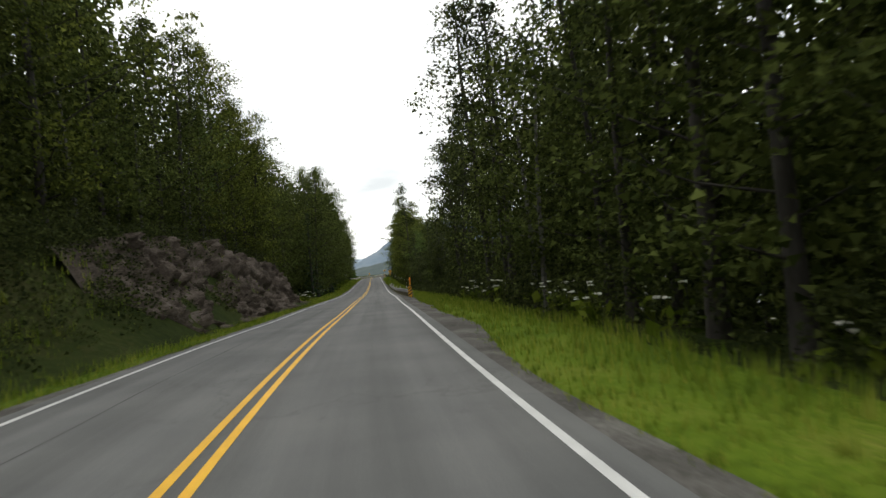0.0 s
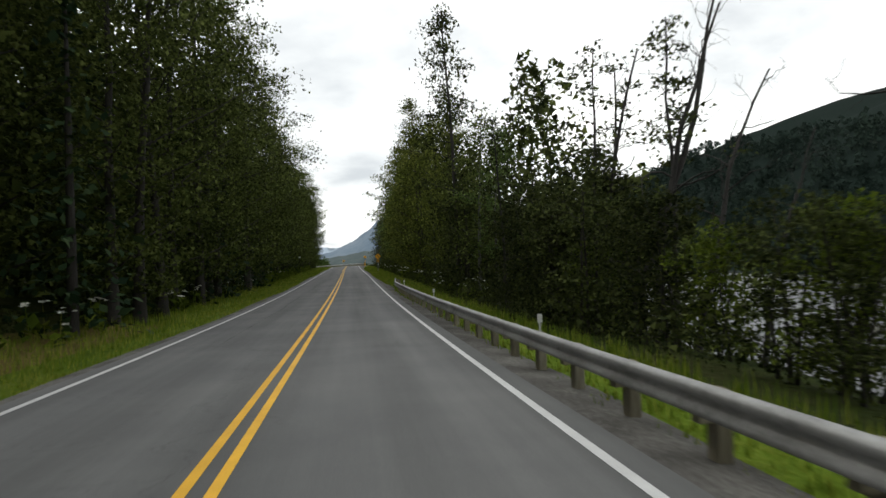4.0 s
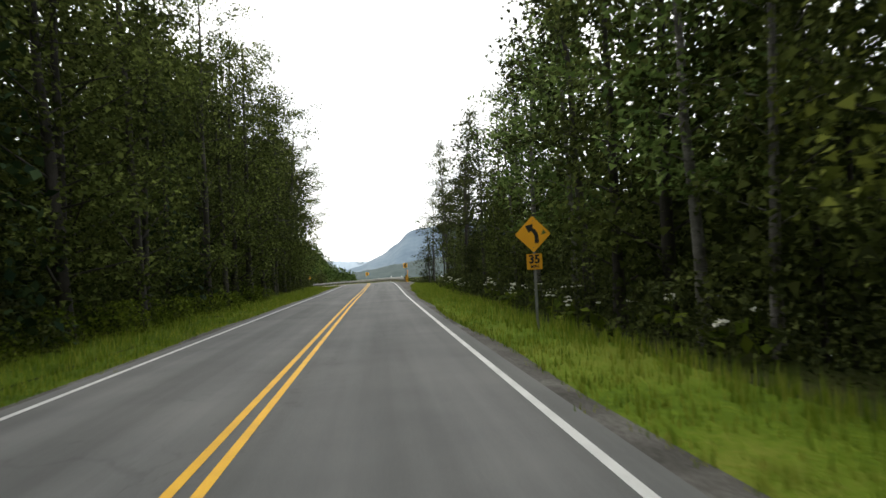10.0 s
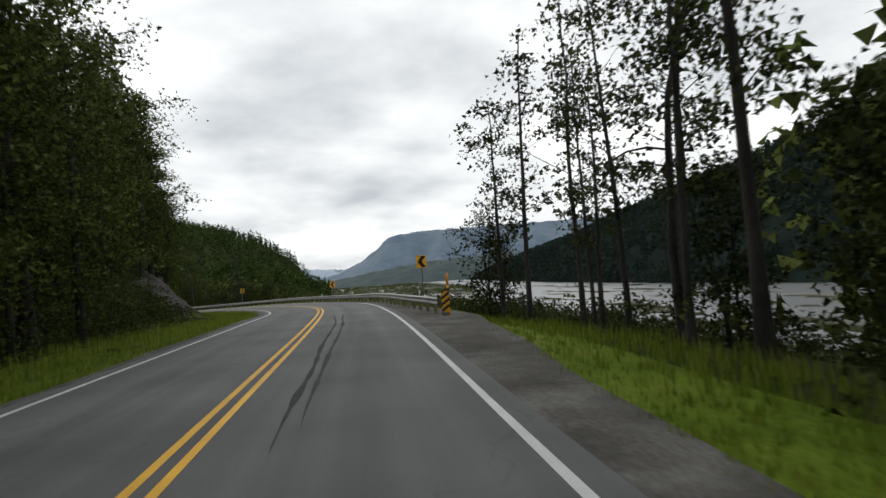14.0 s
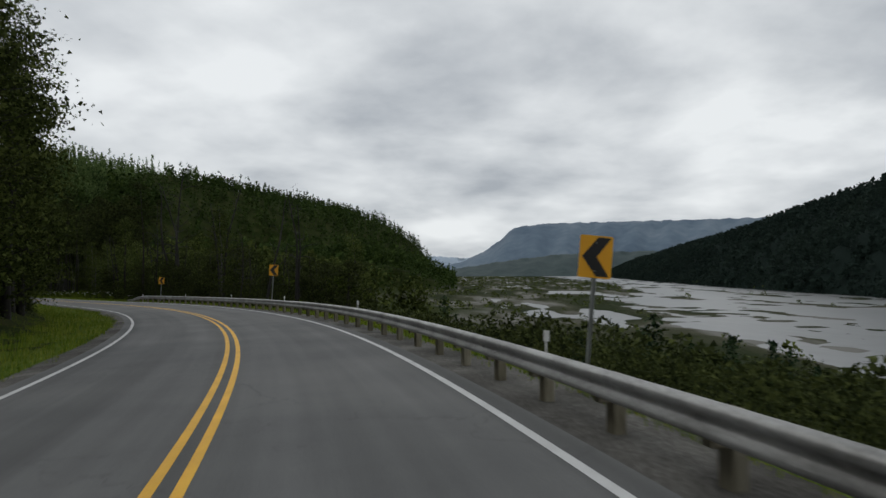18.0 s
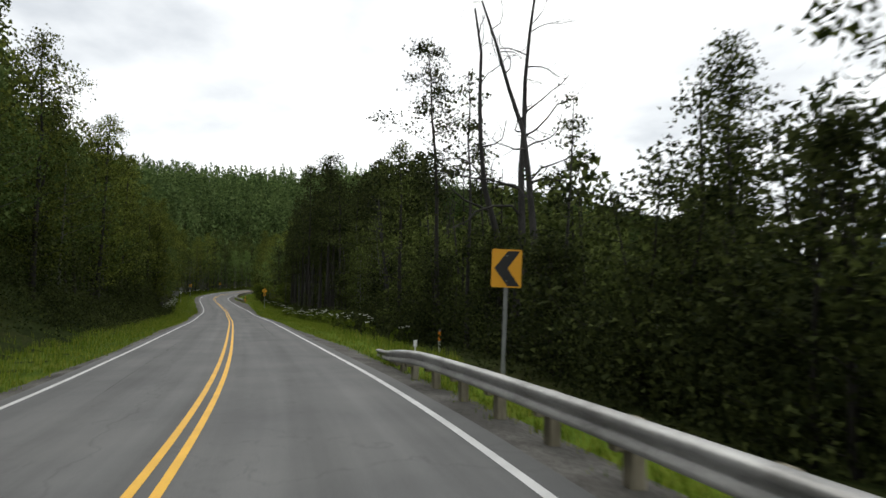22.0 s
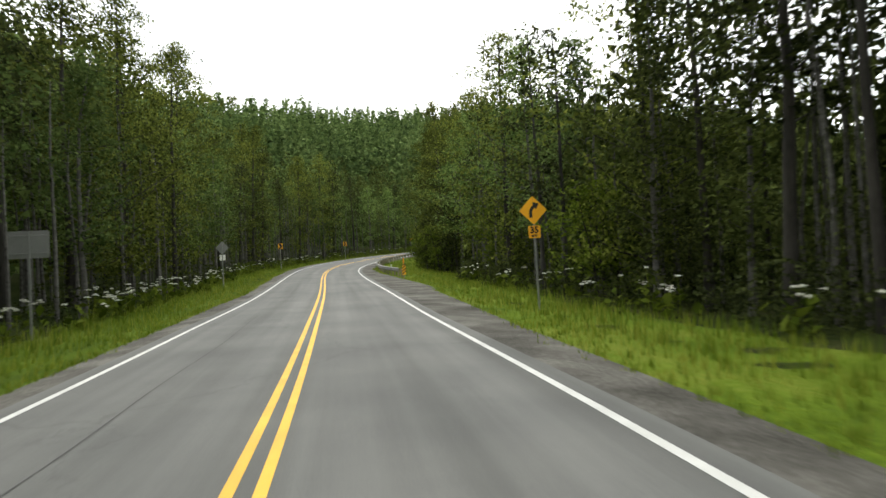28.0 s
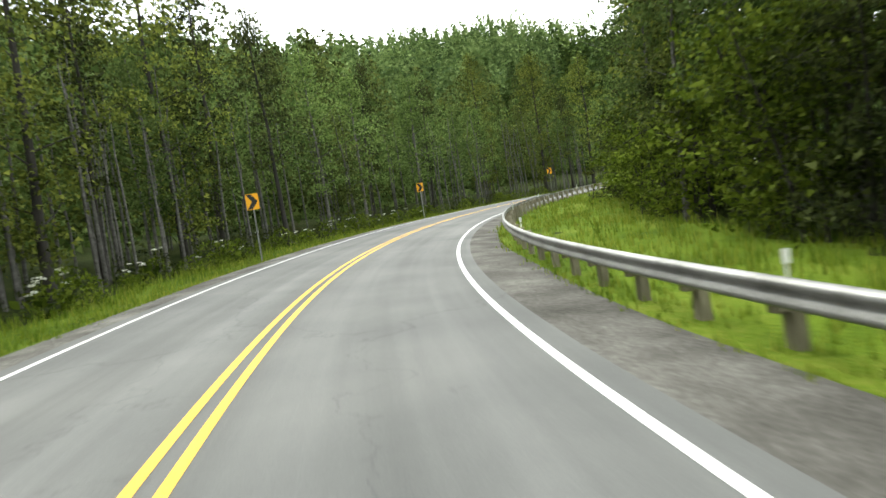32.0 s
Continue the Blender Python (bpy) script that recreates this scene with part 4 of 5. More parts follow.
tall_w = [p[:2] for s0, s1, a, b, n in ((98, 280, -12.5, -19, 190), (30, 98, -15, -21, 55), (425, 510, -15, -22, 60), (510, 700, -18, -25, 110), (0, 60, 14, 20, 40)) for p in on(rw.uniform(s0, s1, n), rw.uniform(a, b, n))]
mass("tall_woods", "tall dark poplar wood behind the roadside trees", with_land(tall_w), [coarse(105 + q, 20, 3.1, 400, 0.4, 0.1, 2.4) for q in range(4)], LEAF, seed=28, lo=0.8, hi=1.1)
high_w = [p[:2] for s0, s1, a, b, n in ((466, 530, 15, 24, 110),) for p in on(rw.uniform(s0, s1, n), rw.uniform(a, b, n))]
mass("high_canopy", "dark high canopy of the poplar wood over bare trunks", with_land(high_w), [coarse(145 + q, 20, 3.3, 460, 0.36, 0.42, 2.2) for q in range(4)], LEAF_DARK, seed=29, lo=0.85, hi=1.08)
trunks = [tube(np.array([[0, 0, -0.5], [0.1 * k, 0, 4], [0, 0.15 + 0.2 * k, 9], [0.2 * k, 0, 12.5]]), [0.13, 0.1, 0.07, 0.02], 5) for k in (-1, 0, 1, 2)]
mass("dark_trunks", "slim dark trunks standing in the wood", with_land(close_w[::2] + low_w[::2]), trunks, BARK, seed=1, lo=0.7, hi=1.0)
stems = [p[:2] for s0, s1, a, b, n in ((512, 700, -10.6, -15.5, 230), (530, 562, 12.5, 16, 30), (462, 530, 12, 17, 60)) for p in on(rw.uniform(s0, s1, n), rw.uniform(a, b, n))]
mass("pale_trunks", "slim pale aspen trunks standing in the wood", with_land(close_a[::4] + stems), trunks, BIRCH, seed=1, lo=0.6, hi=0.9)


def scatter(n, x0, x1, y0, y1, rule, seed):
    r = np.random.RandomState(seed)
    x, y = r.uniform(x0, x1, n), r.uniform(y0, y1, n)
    return np.stack([x, y], -1)[rule(x, y)]


def hill_left(x, y):
    s, lat = nearest(x, y)
    return (np.abs(lat) > 42) & (x > -650) & ((lat < 0) | (y > 640))


pts = np.concatenate([scatter(10500, -470, -30, 60, 800, hill_left, 41), scatter(4800, -420, 10, 760, 1350, hill_left, 42), scatter(2600, -350, -225, 600, 860, hill_left, 45)])
hill_shapes = [coarse(120 + q, 9 + 1.3 * q, 2.2 - 0.1 * q, 28, 1.6, 0.02, 1.1, 0.9) for q in range(6)]
inner = (pts[:, 1] >= 560) & (pts[:, 0] + 10 * wave(pts[:, 0], pts[:, 1], 40, 13) < -262)
mass("hillside_woods", "green mixed forest covering the ridge", with_land(pts[~inner]), hill_shapes, LEAF_HILL, seed=3, lo=0.7, hi=1.25)
mass("valley_end_woods", "light green forest closing the valley behind the bend", with_land(pts[inner]), [coarse(125 + q, 9 + 1.4 * q, 2.3 - 0.12 * q, 56, 1.1, 0.02, 1.0, 0.8) for q in range(6)], LEAF_VALLEY, seed=19, lo=0.65, hi=1.35)
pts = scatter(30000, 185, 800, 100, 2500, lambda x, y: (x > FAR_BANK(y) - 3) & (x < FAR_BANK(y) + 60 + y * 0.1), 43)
# far slope's forest, with haze in its leaf colour
mass("far_woods", "dark forest on the slope across the river, haze in its colour", with_land(pts), [coarse(130 + q, 8, 3.4, 34, 1.8, 0.0, 1.4, 0.15) for q in range(4)], FAR_LEAF, seed=4, lo=0.7, hi=1.3)
pts = scatter(11000, -150, 260, 330, 2200, lambda x, y: (land(x, y) > WATER_Z + 0.2) & (land(x, y) < WATER_Z + 3) & (wave(x, y, 60, 12) > -0.25), 44)
mass("flats_scrub", "low olive scrub on the gravel river flats", with_land(pts), [coarse(140 + q, 2.0, 1.9, 34, 0.6, 0.0, 1.5) for q in range(4)], LEAF, seed=5, lo=0.25, hi=1.1)

# scrub on the bank below the road, and undergrowth at the wood's edge
bank = [on(rw.uniform(s0, s1), a + (b - a) * rw.uniform(0, 1) ** 1.25)[:2] for s0, s1, a, b, n in ((284, 350, 7.6, 42, 900), (350, 384, 8.2, 40, 330), (79, 106, 8.0, 15, 60), (248, 286, 9.6, 34, 330), (2, 32, -8, -12, 60), (30, 84, -10.3, -12, 70), (16, 44, -7.6, -10.6, 90), (258, 304, -9.6, -14.5, 170), (84, 108, -10.6, -12.6, 40), (438, 512, -8.6, -12.6, 210)) for _ in range(n)]
mass("bank_scrub", "low olive-green scrub on the bank below the road", with_land(bank), [coarse(150 + q, 1.25, 1.1, 140, 0.115, 0.0, 1.8) for q in range(5)], LEAF_DARK, seed=6, lo=0.5, hi=1.15)
leafy = [on(rw.uniform(s0, s1), rw.uniform(a, b))[:2] for s0, s1, a, b, n in ((158, 245, -7.9, -9.6, 150), (448, 500, 8.2, 10.2, 90), (570, 690, -8.8, -10.5, 90)) for _ in range(n)]
mass("roadside_bushes", "low light green bushes along the verge", with_land(leafy), [coarse(155 + q, 1.3, 0.9, 200, 0.11, 0.0, 2.0) for q in range(4)], LEAF_LIGHT, seed=26, lo=0.45, hi=1.2)
tall_scrub = [on(rw.uniform(s0, s1), rw.uniform(a, b))[:2] for s0, s1, a, b, n in ((384, 412, 9.0, 34, 330), (400, 446, 9.2, 14, 90)) for _ in range(n)]
mass("alder_thicket", "tall dark alder thicket below the guardrail", with_land(tall_scrub), [coarse(155 + q, 3.0, 1.4, 380, 0.125, 0.0, 2.2) for q in range(5)], LEAF_DARK, seed=16, lo=0.55, hi=1.25)
brush = [on(rw.uniform(286, 400), 14 + 46 * rw.uniform(0, 1))[:2] for _ in range(1150)]
mass("willow_scrub", "dark green willow scrub between the road and the river", with_land(brush), [coarse(195 + q, 2.2, 1.6, 130, 0.2, 0.0, 1.9) for q in range(4)], LEAF_DARK, seed=27, lo=0.45, hi=1.1)
young = [on(rw.uniform(280, 372), rw.uniform(13, 46))[:2] for _ in range(110)]
mass("young_spruces", "young spruces standing up out of the bank's scrub", with_land(young), [spruce_shape(190 + q, 2.6, 0.75, 20, 14, 0.16)[1] for q in range(3)], NEEDLES, seed=17, lo=0.6, hi=1.2)
thick = [on(rw.uniform(s0, s1), lat + rw.uniform(-1, 1))[:2] for s0, s1, lat, n in ((0, 57, 10.6, 45), (60, 78, 10.8, 22), (106, 250, 10.4, 115), (445, 500, 12.2, 12), (500, 557, 13.6, 16), (562, 676, 15.2, 50), (112, 269, -10.4, 140), (355, 425, -12, 55), (425, 515, -12.2, 70), (-5, 86, -12.8, 70)) for _ in range(n)]
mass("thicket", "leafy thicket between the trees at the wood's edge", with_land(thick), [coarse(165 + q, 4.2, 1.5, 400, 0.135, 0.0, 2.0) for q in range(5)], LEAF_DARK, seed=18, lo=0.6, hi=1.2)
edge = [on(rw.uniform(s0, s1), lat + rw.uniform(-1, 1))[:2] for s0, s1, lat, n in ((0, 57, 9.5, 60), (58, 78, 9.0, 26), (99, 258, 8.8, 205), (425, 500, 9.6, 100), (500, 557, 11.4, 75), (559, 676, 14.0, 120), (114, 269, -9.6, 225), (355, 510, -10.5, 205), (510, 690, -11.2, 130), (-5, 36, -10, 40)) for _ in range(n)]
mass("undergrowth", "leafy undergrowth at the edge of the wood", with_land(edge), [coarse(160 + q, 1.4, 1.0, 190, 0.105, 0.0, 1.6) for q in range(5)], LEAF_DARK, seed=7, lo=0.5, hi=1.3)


# ---- grass on the verges ----
def grass(n, seed):
    r = np.random.RandomState(seed)
    s = r.uniform(-5, 700, n)
    side = r.uniform(0, 1, n) < 0.5
    wr, wl = np.interp(s, rs, wide_r), np.interp(s, rs, wide_l)
    reach_r = np.interp(s, [0, 70, 270, 282, 405, 416, 490, 515, 555, 566], [4.5, 2.5, 4, 1.0, 1.0, 4, 4, 5.2, 5, 7])
    stray = np.where(r.uniform(0, 1, n) < 0.08, r.uniform(0, 0.4, n), 0.0)
    lat = np.where(side, wr - 0.1 - stray + r.uniform(0, 1, n) ** 1.3 * reach_r, wl + 0.1 + stray - r.uniform(0, 1, n) ** 1.3 * 5.5)
    p = on(s, lat)
    p[:, 2] = land(p[:, 0], p[:, 1]) + 0.05
    k = 5
    c = np.repeat(p, k, 0) + np.column_stack([r.randn(n * k, 2) * 0.09, np.zeros(n * k)])
    h = r.uniform(0.18, 0.5, (n * k, 1)) * np.repeat(0.42 + 0.55 * smooth(0.3, 2.8, np.abs(lat) - np.where(side, wr, -wl)), k)[:, None]
    a = r.uniform(0, 6.283, n * k)
    w = np.column_stack([np.cos(a), np.sin(a), 0 * a]) * 0.018
    tip = c + np.column_stack([r.randn(n * k, 2) * 0.1, np.ones(n * k)]) * h
    v = np.stack([c - w - [0, 0, 0.05], c + w - [0, 0, 0.05], tip], 1).reshape(-1, 3)
    return v, np.arange(3 * n * k).reshape(-1, 3)


tagged(new("grass", np_mesh("grass", *grass(56000, 51), GRASS)), "long green grass on the road's verges", "grass", kind="stuff")


# ---- cut rock beside the road, and the scree on the inside of the bend ----
def cut_face(name, s0, s1, depth, mat, label, rough, seed, top=1.0, proud=0.12):
    ss, vv = np.arange(s0, s1, 0.14), np.linspace(-0.04, 1.0, 46)
    A, B = np.meshgrid(ss, vv, indexing="ij")
    fade = np.minimum(smooth(s0, s0 + 5, A), 1 - smooth(s1 - 5, s1, A))
    lat = -(np.interp(A, [0, 72, 95, 268, 304], [6.8, 6.8, 8.0, 9.0, 8.5]) + depth * B * top)
    p = on(A.ravel(), lat.ravel())
    p[:, 2] = land(p[:, 0], p[:, 1])
    th = np.interp(A.ravel(), S, ROAD[3])
    out = np.stack([np.cos(th), np.sin(th), 0.35 + 0 * th], -1)
    lean = Matrix.Rotation(radians(38), 3, "X") @ Matrix.Rotation(radians(20), 3, "Z")
    d = []
    for q in p:
        v, h = lean @ Vector(q), 0.2 * noise.noise(Vector(q * 0.45))
        for size, amount in ((0.4, 0.7), (0.9, 0.42), (2.0, 0.24), (4.2, 0.1)):
            a = Vector((v.x * size, v.y * size, v.z * size * 1.7)) + Vector((seed, seed, seed))
            c = noise.voronoi(a, distance_metric="DISTANCE")[1][0]
            w = noise.cell_vector(c * 37.0) - Vector((0.5, 0.5, 0.5))
            h += amount * (1.3 * w.x + 1.1 * w.dot(a - c))
        d.append(h)
    d = (np.array(d) * rough + proud) * fade.ravel() - 0.25 * (1 - fade.ravel())
    p = p + out * d[:, None]
    n, k = A.shape
    i = (np.arange(n - 1)[:, None] * k + np.arange(k - 1)[None]).ravel()
    ob = new(name, np_mesh(name, p, np.stack([i, i + 1, i + k + 1, i + k], -1), mat))
    return tagged(ob, label, "rock face", kind="structure")


cut_face("rock_cut", 26, 84, 3.6, ROCK, "brown blasted rock face above the road's verge", 1.0, 3, proud=0.3)
cut_face("scree_slope", 304, 355, 5.0, SCREE, "grey loose scree on the cut bank", 0.42, 9)
cut_face("soil_bank", 484, 500, 5.0, ROCK, "bare brown soil on the roadside bank", 0.35, 5, 0.8)


# ---- guardrails ----
def rail_profile():
    """The section of the steel beam, to the road's side first: out from its posts, and up."""
    front = [(0.0, 0.40), (-0.03, 0.415), (-0.08, 0.44), (-0.085, 0.49), (-0.03, 0.53), (-0.025, 0.56), (-0.03, 0.59), (-0.085, 0.63), (-0.08, 0.68), (-0.03, 0.705), (0.0, 0.715)]
    return np.array(front + [(a + 0.012, b) for a, b in reversed(front)])


POST = bm_mesh("post", box_bm((0.15, 0.2, 1.3), (0, 0, -0.01), 0.015), POST_WOOD)
BLOCK = bm_mesh("spacer_block", box_bm((0.15, 0.15, 0.32), (0, 0, 0), 0.01), POST_WOOD)
BOLT = bmesh.new()
bmesh.ops.create_cone(BOLT, cap_ends=True, segments=8, radius1=0.025, radius2=0.018, depth=0.02, matrix=Matrix.Rotation(radians(90), 4, "Y"))
BOLT = bm_mesh("bolt", BOLT, STEEL)
PLATE = bm_mesh("reflector", box_bm((0.03, 0.012, 0.4), (0, 0.014, -0.16), 0.003, box_bm((0.085, 0.015, 0.15), (0, 0, 0), 0.004)), WHITE_PLASTIC)


def guardrail(s0, s1, lat, label, flare_start=0.0, flare_end=0.0, drop_end=0.0, every=8):
    """A steel beam on timber posts. lat: the beam's back, by arrays over s; flare: how far the ends bend off the road."""
    ss = np.arange(s0, s1 + 0.1, 0.6)

    def off(s):
        return np.interp(s, *lat) + flare_start * (1 - smooth(s0, s0 + 9, s)) + flare_end * smooth(s1 - 9, s1, s)

    def low(s):
        return drop_end * smooth(s1 - 11, s1, s)

    base = on((s0 + s1) / 2, float(off((s0 + s1) / 2)))
    g = thing("guardrail", label, "guardrail", Matrix.Translation(base))
    prof = rail_profile()
    v = np.stack([on(ss, off(ss) + a, b - 0.03 - low(ss)) for a, b in prof], 1) - base
    n, k = v.shape[:2]
    i, j = np.arange(n - 1)[:, None] * k, np.arange(k)[None]
    f = np.stack([i + j, i + (j + 1) % k, i + k + (j + 1) % k, i + k + j], -1).reshape(-1, 4)
    beam = part("rail", np_mesh("rail", v.reshape(-1, 3), f, STEEL, True), g, label="weathered galvanised W-shaped steel beam")
    for q, s in enumerate(np.arange(s0 + 0.3, s1 - 0.2, 1.905)):
        p = Vector(on(s, float(off(s)) + 0.26, -0.05 - float(low(s))) - base)
        turn = math.degrees(heading(s))
        ps = part("post", POST, g, pose(*p, 0, 0, turn))
        part("spacer_block", BLOCK, ps, pose(-0.16, 0, 0.5))
        b = Vector(on(s, float(off(s)) - 0.03, 0.53 - float(low(s))) - base)
        part("bolt", BOLT, beam, pose(*b, 0, 0, turn))
        if q % every == 3:
            part("reflector", PLATE, ps, pose(0, 0, 0.88), "white reflector plate on the post")
    return g


guardrail(57, 136.5, ([57, 138], [4.3, 4.3]), "long weathered steel guardrail on timber posts above the river", 0.25, 0.5)
guardrail(278, 414.5, ([278, 292, 302, 400, 417], [4.95, 4.5, 4.2, 4.2, 4.2]), "steel guardrail on timber posts round the outside of the bend", 0.2, 1.0, 0.55)
guardrail(563, 705, ([563, 575, 610, 705], [6.3, 5.9, 5.4, 5.2]), "steel guardrail on timber posts along the inside of the bend", 0.3)


# ---- signs ----
def sheet(outline, thick, mat, name, y=0.0):
    """A flat plate, upright in x and z, from its outline."""
    bm = bmesh.new()
    vs = [bm.verts.new((x, y, z)) for x, z in outline]
    f = bm.faces.new(vs)
    r = bmesh.ops.extrude_face_region(bm, geom=[f])
    bmesh.ops.translate(bm, vec=(0, thick, 0), verts=[e for e in r["geom"] if isinstance(e, bmesh.types.BMVert)])
    bmesh.ops.recalc_face_normals(bm, faces=bm.faces)
    return bm_mesh(name, bm, mat)


def rounded(w, h, r=0.04, n=4, turn=0.0):
    pts = []
    for cx, cz, a0 in ((w / 2 - r, h / 2 - r, 0), (-w / 2 + r, h / 2 - r, 90), (-w / 2 + r, -h / 2 + r, 180), (w / 2 - r, -h / 2 + r, 270)):
        for k in range(n + 1):
            a = radians(a0 + 90 * k / n)
            pts.append((cx + r * math.cos(a), cz + r * math.sin(a)))
    c, s_ = math.cos(radians(turn)), math.sin(radians(turn))
    return [(x * c - z * s_, x * s_ + z * c) for x, z in pts]


def channel_post(height):
    """A U-shaped steel sign post."""
    sec = [(-0.04, 0.0), (-0.025, 0.0), (-0.02, 0.03), (0.02, 0.03), (0.025, 0.0), (0.04, 0.0), (0.03, 0.037), (-0.03, 0.037)]
    bm = bmesh.new()
    lo, hi = [bm.verts.new((x, y, -0.5)) for x, y in sec], [bm.verts.new((x, y, height)) for x, y in sec]
    for k in range(len(sec)):
        m = (k + 1) % len(sec)
        bm.faces.new((lo[k], lo[m], hi[m], hi[k]))
    bm.faces.new(hi)
    bmesh.ops.recalc_face_normals(bm, faces=bm.faces)
    return bm_mesh("post", bm, SIGN_BACK)


def stand(name, label, category, s, lat, turn=0.0, tilt=0.0, group=""):
    x, y, _ = on(s, lat)
    z = float(land(np.array([x]), np.array([y]))[0])
    return thing(name, label, category, pose(x, y, z, 0, tilt, math.degrees(heading(s)) + turn), group), z - float(on(s, lat)[2])


RIVET = bmesh.new()
bmesh.ops.create_cone(RIVET, cap_ends=True, segments=8, radius1=0.014, radius2=0.01, depth=0.012, matrix=Matrix.Rotation(radians(90), 4, "X"))
RIVET = bm_mesh("bolt", RIVET, SIGN_BACK)
CHEV_PLATE = sheet(rounded(0.61, 0.76, 0.035), 0.004, SIGN_YELLOW, "plate")
CHEV_MARK = {d: sheet([(d * x, z) for x, z in ((0.02, 0.35), (0.27, 0.35), (0.02, 0.0), (0.27, -0.35), (0.02, -0.35), (-0.25, 0.0))], 0.003, SIGN_BLACK, "chevron", -0.004) for d in (1, -1)}
CHEV_BACK = sheet(rounded(0.61, 0.76, 0.035), 0.002, SIGN_BACK, "backing", 0.004)


def chevron(s, lat, z, d, turn, tilt=0.0):
    """A bend marker: d = 1 points left, -1 right; z: its middle over the road."""
    t, drop = stand("chevron_sign", "yellow plate with a black chevron on a steel post", "road sign", s, lat, turn, tilt, "bend markers")
    h = z - drop
    part("post", channel_post(h + 0.36), t)
    pl = part("plate", CHEV_PLATE, t, pose(0, -0.01, h), "yellow reflective plate")
    part("chevron", CHEV_MARK[d], pl)
    part("backing", CHEV_BACK, pl)
    for q in (0.25, -0.25):
        part("bolt", RIVET, pl, pose(0, -0.008, q))


for s, lat, z, tilt in ((291, 6.2, 2.5, 0), (332, 6.2, 1.95, 5), (367.6, 5.42, 2.6, 3), (403, 5.52, 2.35, 2)):
    chevron(s, lat, z, 1, -8, tilt)
for s, lat, z in ((595.5, -7.4, 2.8), (624.5, -6.3, 2.6), (652.3, -6.6, 2.6), (681, -6.2, 2.7)):
    chevron(s, lat, z, -1, 8)


def bent_arrow(d):
    """The mark of a bend ahead: a shaft that curves to one side, with a head."""
    mid = [(0.1, -0.27), (0.1, -0.1), (0.085, 0.0), (0.03, 0.09), (-0.04, 0.14)]
    w, left, right = 0.06, [], []
    for k, (x, z) in enumerate(mid):
        a, b = mid[max(0, k - 1)], mid[min(len(mid) - 1, k + 1)]
        dx, dz = b[0] - a[0], b[1] - a[1]
        ln = math.hypot(dx, dz)
        left.append((x - dz / ln * w, z + dx / ln * w))
        right.append((x + dz / ln * w, z - dx / ln * w))
    head = [(0.005, 0.3), (-0.23, 0.25), (-0.12, 0.03)]
    pts = right + [head[0], head[1], head[2]] + left[::-1]
    return [(d * x, z) for x, z in pts]


def words(body, size, parent, m, mat):
    c = bpy.data.curves.new("lettering", "FONT")
    c.offset = 0.035 * size
    c.body, c.size, c.extrude, c.align_x, c.align_y, c.resolution_u = body, size, 0.0015, "CENTER", "CENTER", 3
    c.materials.append(mat)
    ob = new("lettering", c)
    ob.parent, ob.matrix_basis = parent, m @ pose(0, 0, 0, 90, 0, 0)
    return ob


def bend_warning(s, lat, z, d, tilt=0.0):
    t, drop = stand("warning_sign", "yellow diamond bend warning with a 35 advisory speed plate", "road sign", s, lat, -4 * d * 0, tilt)
    h = z - drop
    part("post", channel_post(h + 0.5), t)
    pl = part("diamond_plate", sheet(rounded(0.76, 0.76, 0.05, 4, 45), 0.004, SIGN_YELLOW, "diamond_plate"), t, pose(0, -0.01, h), "yellow diamond plate")
    part("arrow", sheet(bent_arrow(d), 0.003, SIGN_BLACK, "arrow", -0.004), pl)
    part("backing", sheet(rounded(0.76, 0.76, 0.05, 4, 45), 0.002, SIGN_BACK, "backing", 0.004), pl)
    sp = part("speed_plate", sheet(rounded(0.46, 0.46, 0.035), 0.004, SIGN_YELLOW, "speed_plate"), t, pose(0, -0.01, h - 0.8), "yellow advisory speed plate")
    words("35", 0.34, sp, pose(0, -0.006, 0.06), SIGN_BLACK)
    words("MPH", 0.12, sp, pose(0, -0.006, -0.15), SIGN_BLACK)
    rim = sheet(rounded(0.46, 0.46, 0.035), 0.002, SIGN_BACK, "backing", 0.004)
    part("backing", rim, sp)
    for p, q in ((pl, 0.4), (pl, -0.4), (sp, 0.2), (sp, -0.2)):
        part("bolt", RIVET, p, pose(0, -0.008, q))


bend_warning(201.5, 6.2, 2.6, 1)
bend_warning(528.5, 8.1, 3.35, -1, -1)

t, drop = stand("warning_sign", "bare grey back of a diamond road sign with a small plate", "road sign", 561.2, -8.0, 180)
h = 3.0 - drop
part("post", channel_post(h + 0.5), t)
part("diamond_plate", sheet(rounded(0.76, 0.76, 0.05, 4, 45), 0.004, SIGN_BACK, "diamond_plate"), t, pose(0, -0.01, h), "bare aluminium diamond plate")
part("speed_plate", sheet(rounded(0.46, 0.46, 0.035), 0.004, WHITE_PLASTIC, "speed_plate"), t, pose(0, -0.01, h - 0.8), "pale square plate")
for q in (-0.25, 0.25):
    part("brace", bm_mesh("brace", box_bm((0.5 if q else 0.3, 0.03, 0.04), (0, 0, 0), 0.005), SIGN_BACK), t, pose(0, 0.012, h + q))
t, drop = stand("road_sign", "bare grey back of a wide rectangular road sign", "road sign", 527.2, -8.6, 180)
h = 2.75 - drop
part("post", channel_post(h + 0.42), t)
part("plate", sheet(rounded(1.2, 0.85, 0.05), 0.004, SIGN_BACK, "plate"), t, pose(0, -0.01, h), "bare aluminium plate")
for q in (-0.28, 0.28):
    part("brace", bm_mesh("brace", box_bm((1.1, 0.03, 0.04), (0, 0, 0), 0.005), SIGN_BACK), t, pose(0, 0.012, h + q))
t, drop = stand("marker_sign", "small pale marker plate on a thin post", "road sign", 187.4, -6.6, 180)
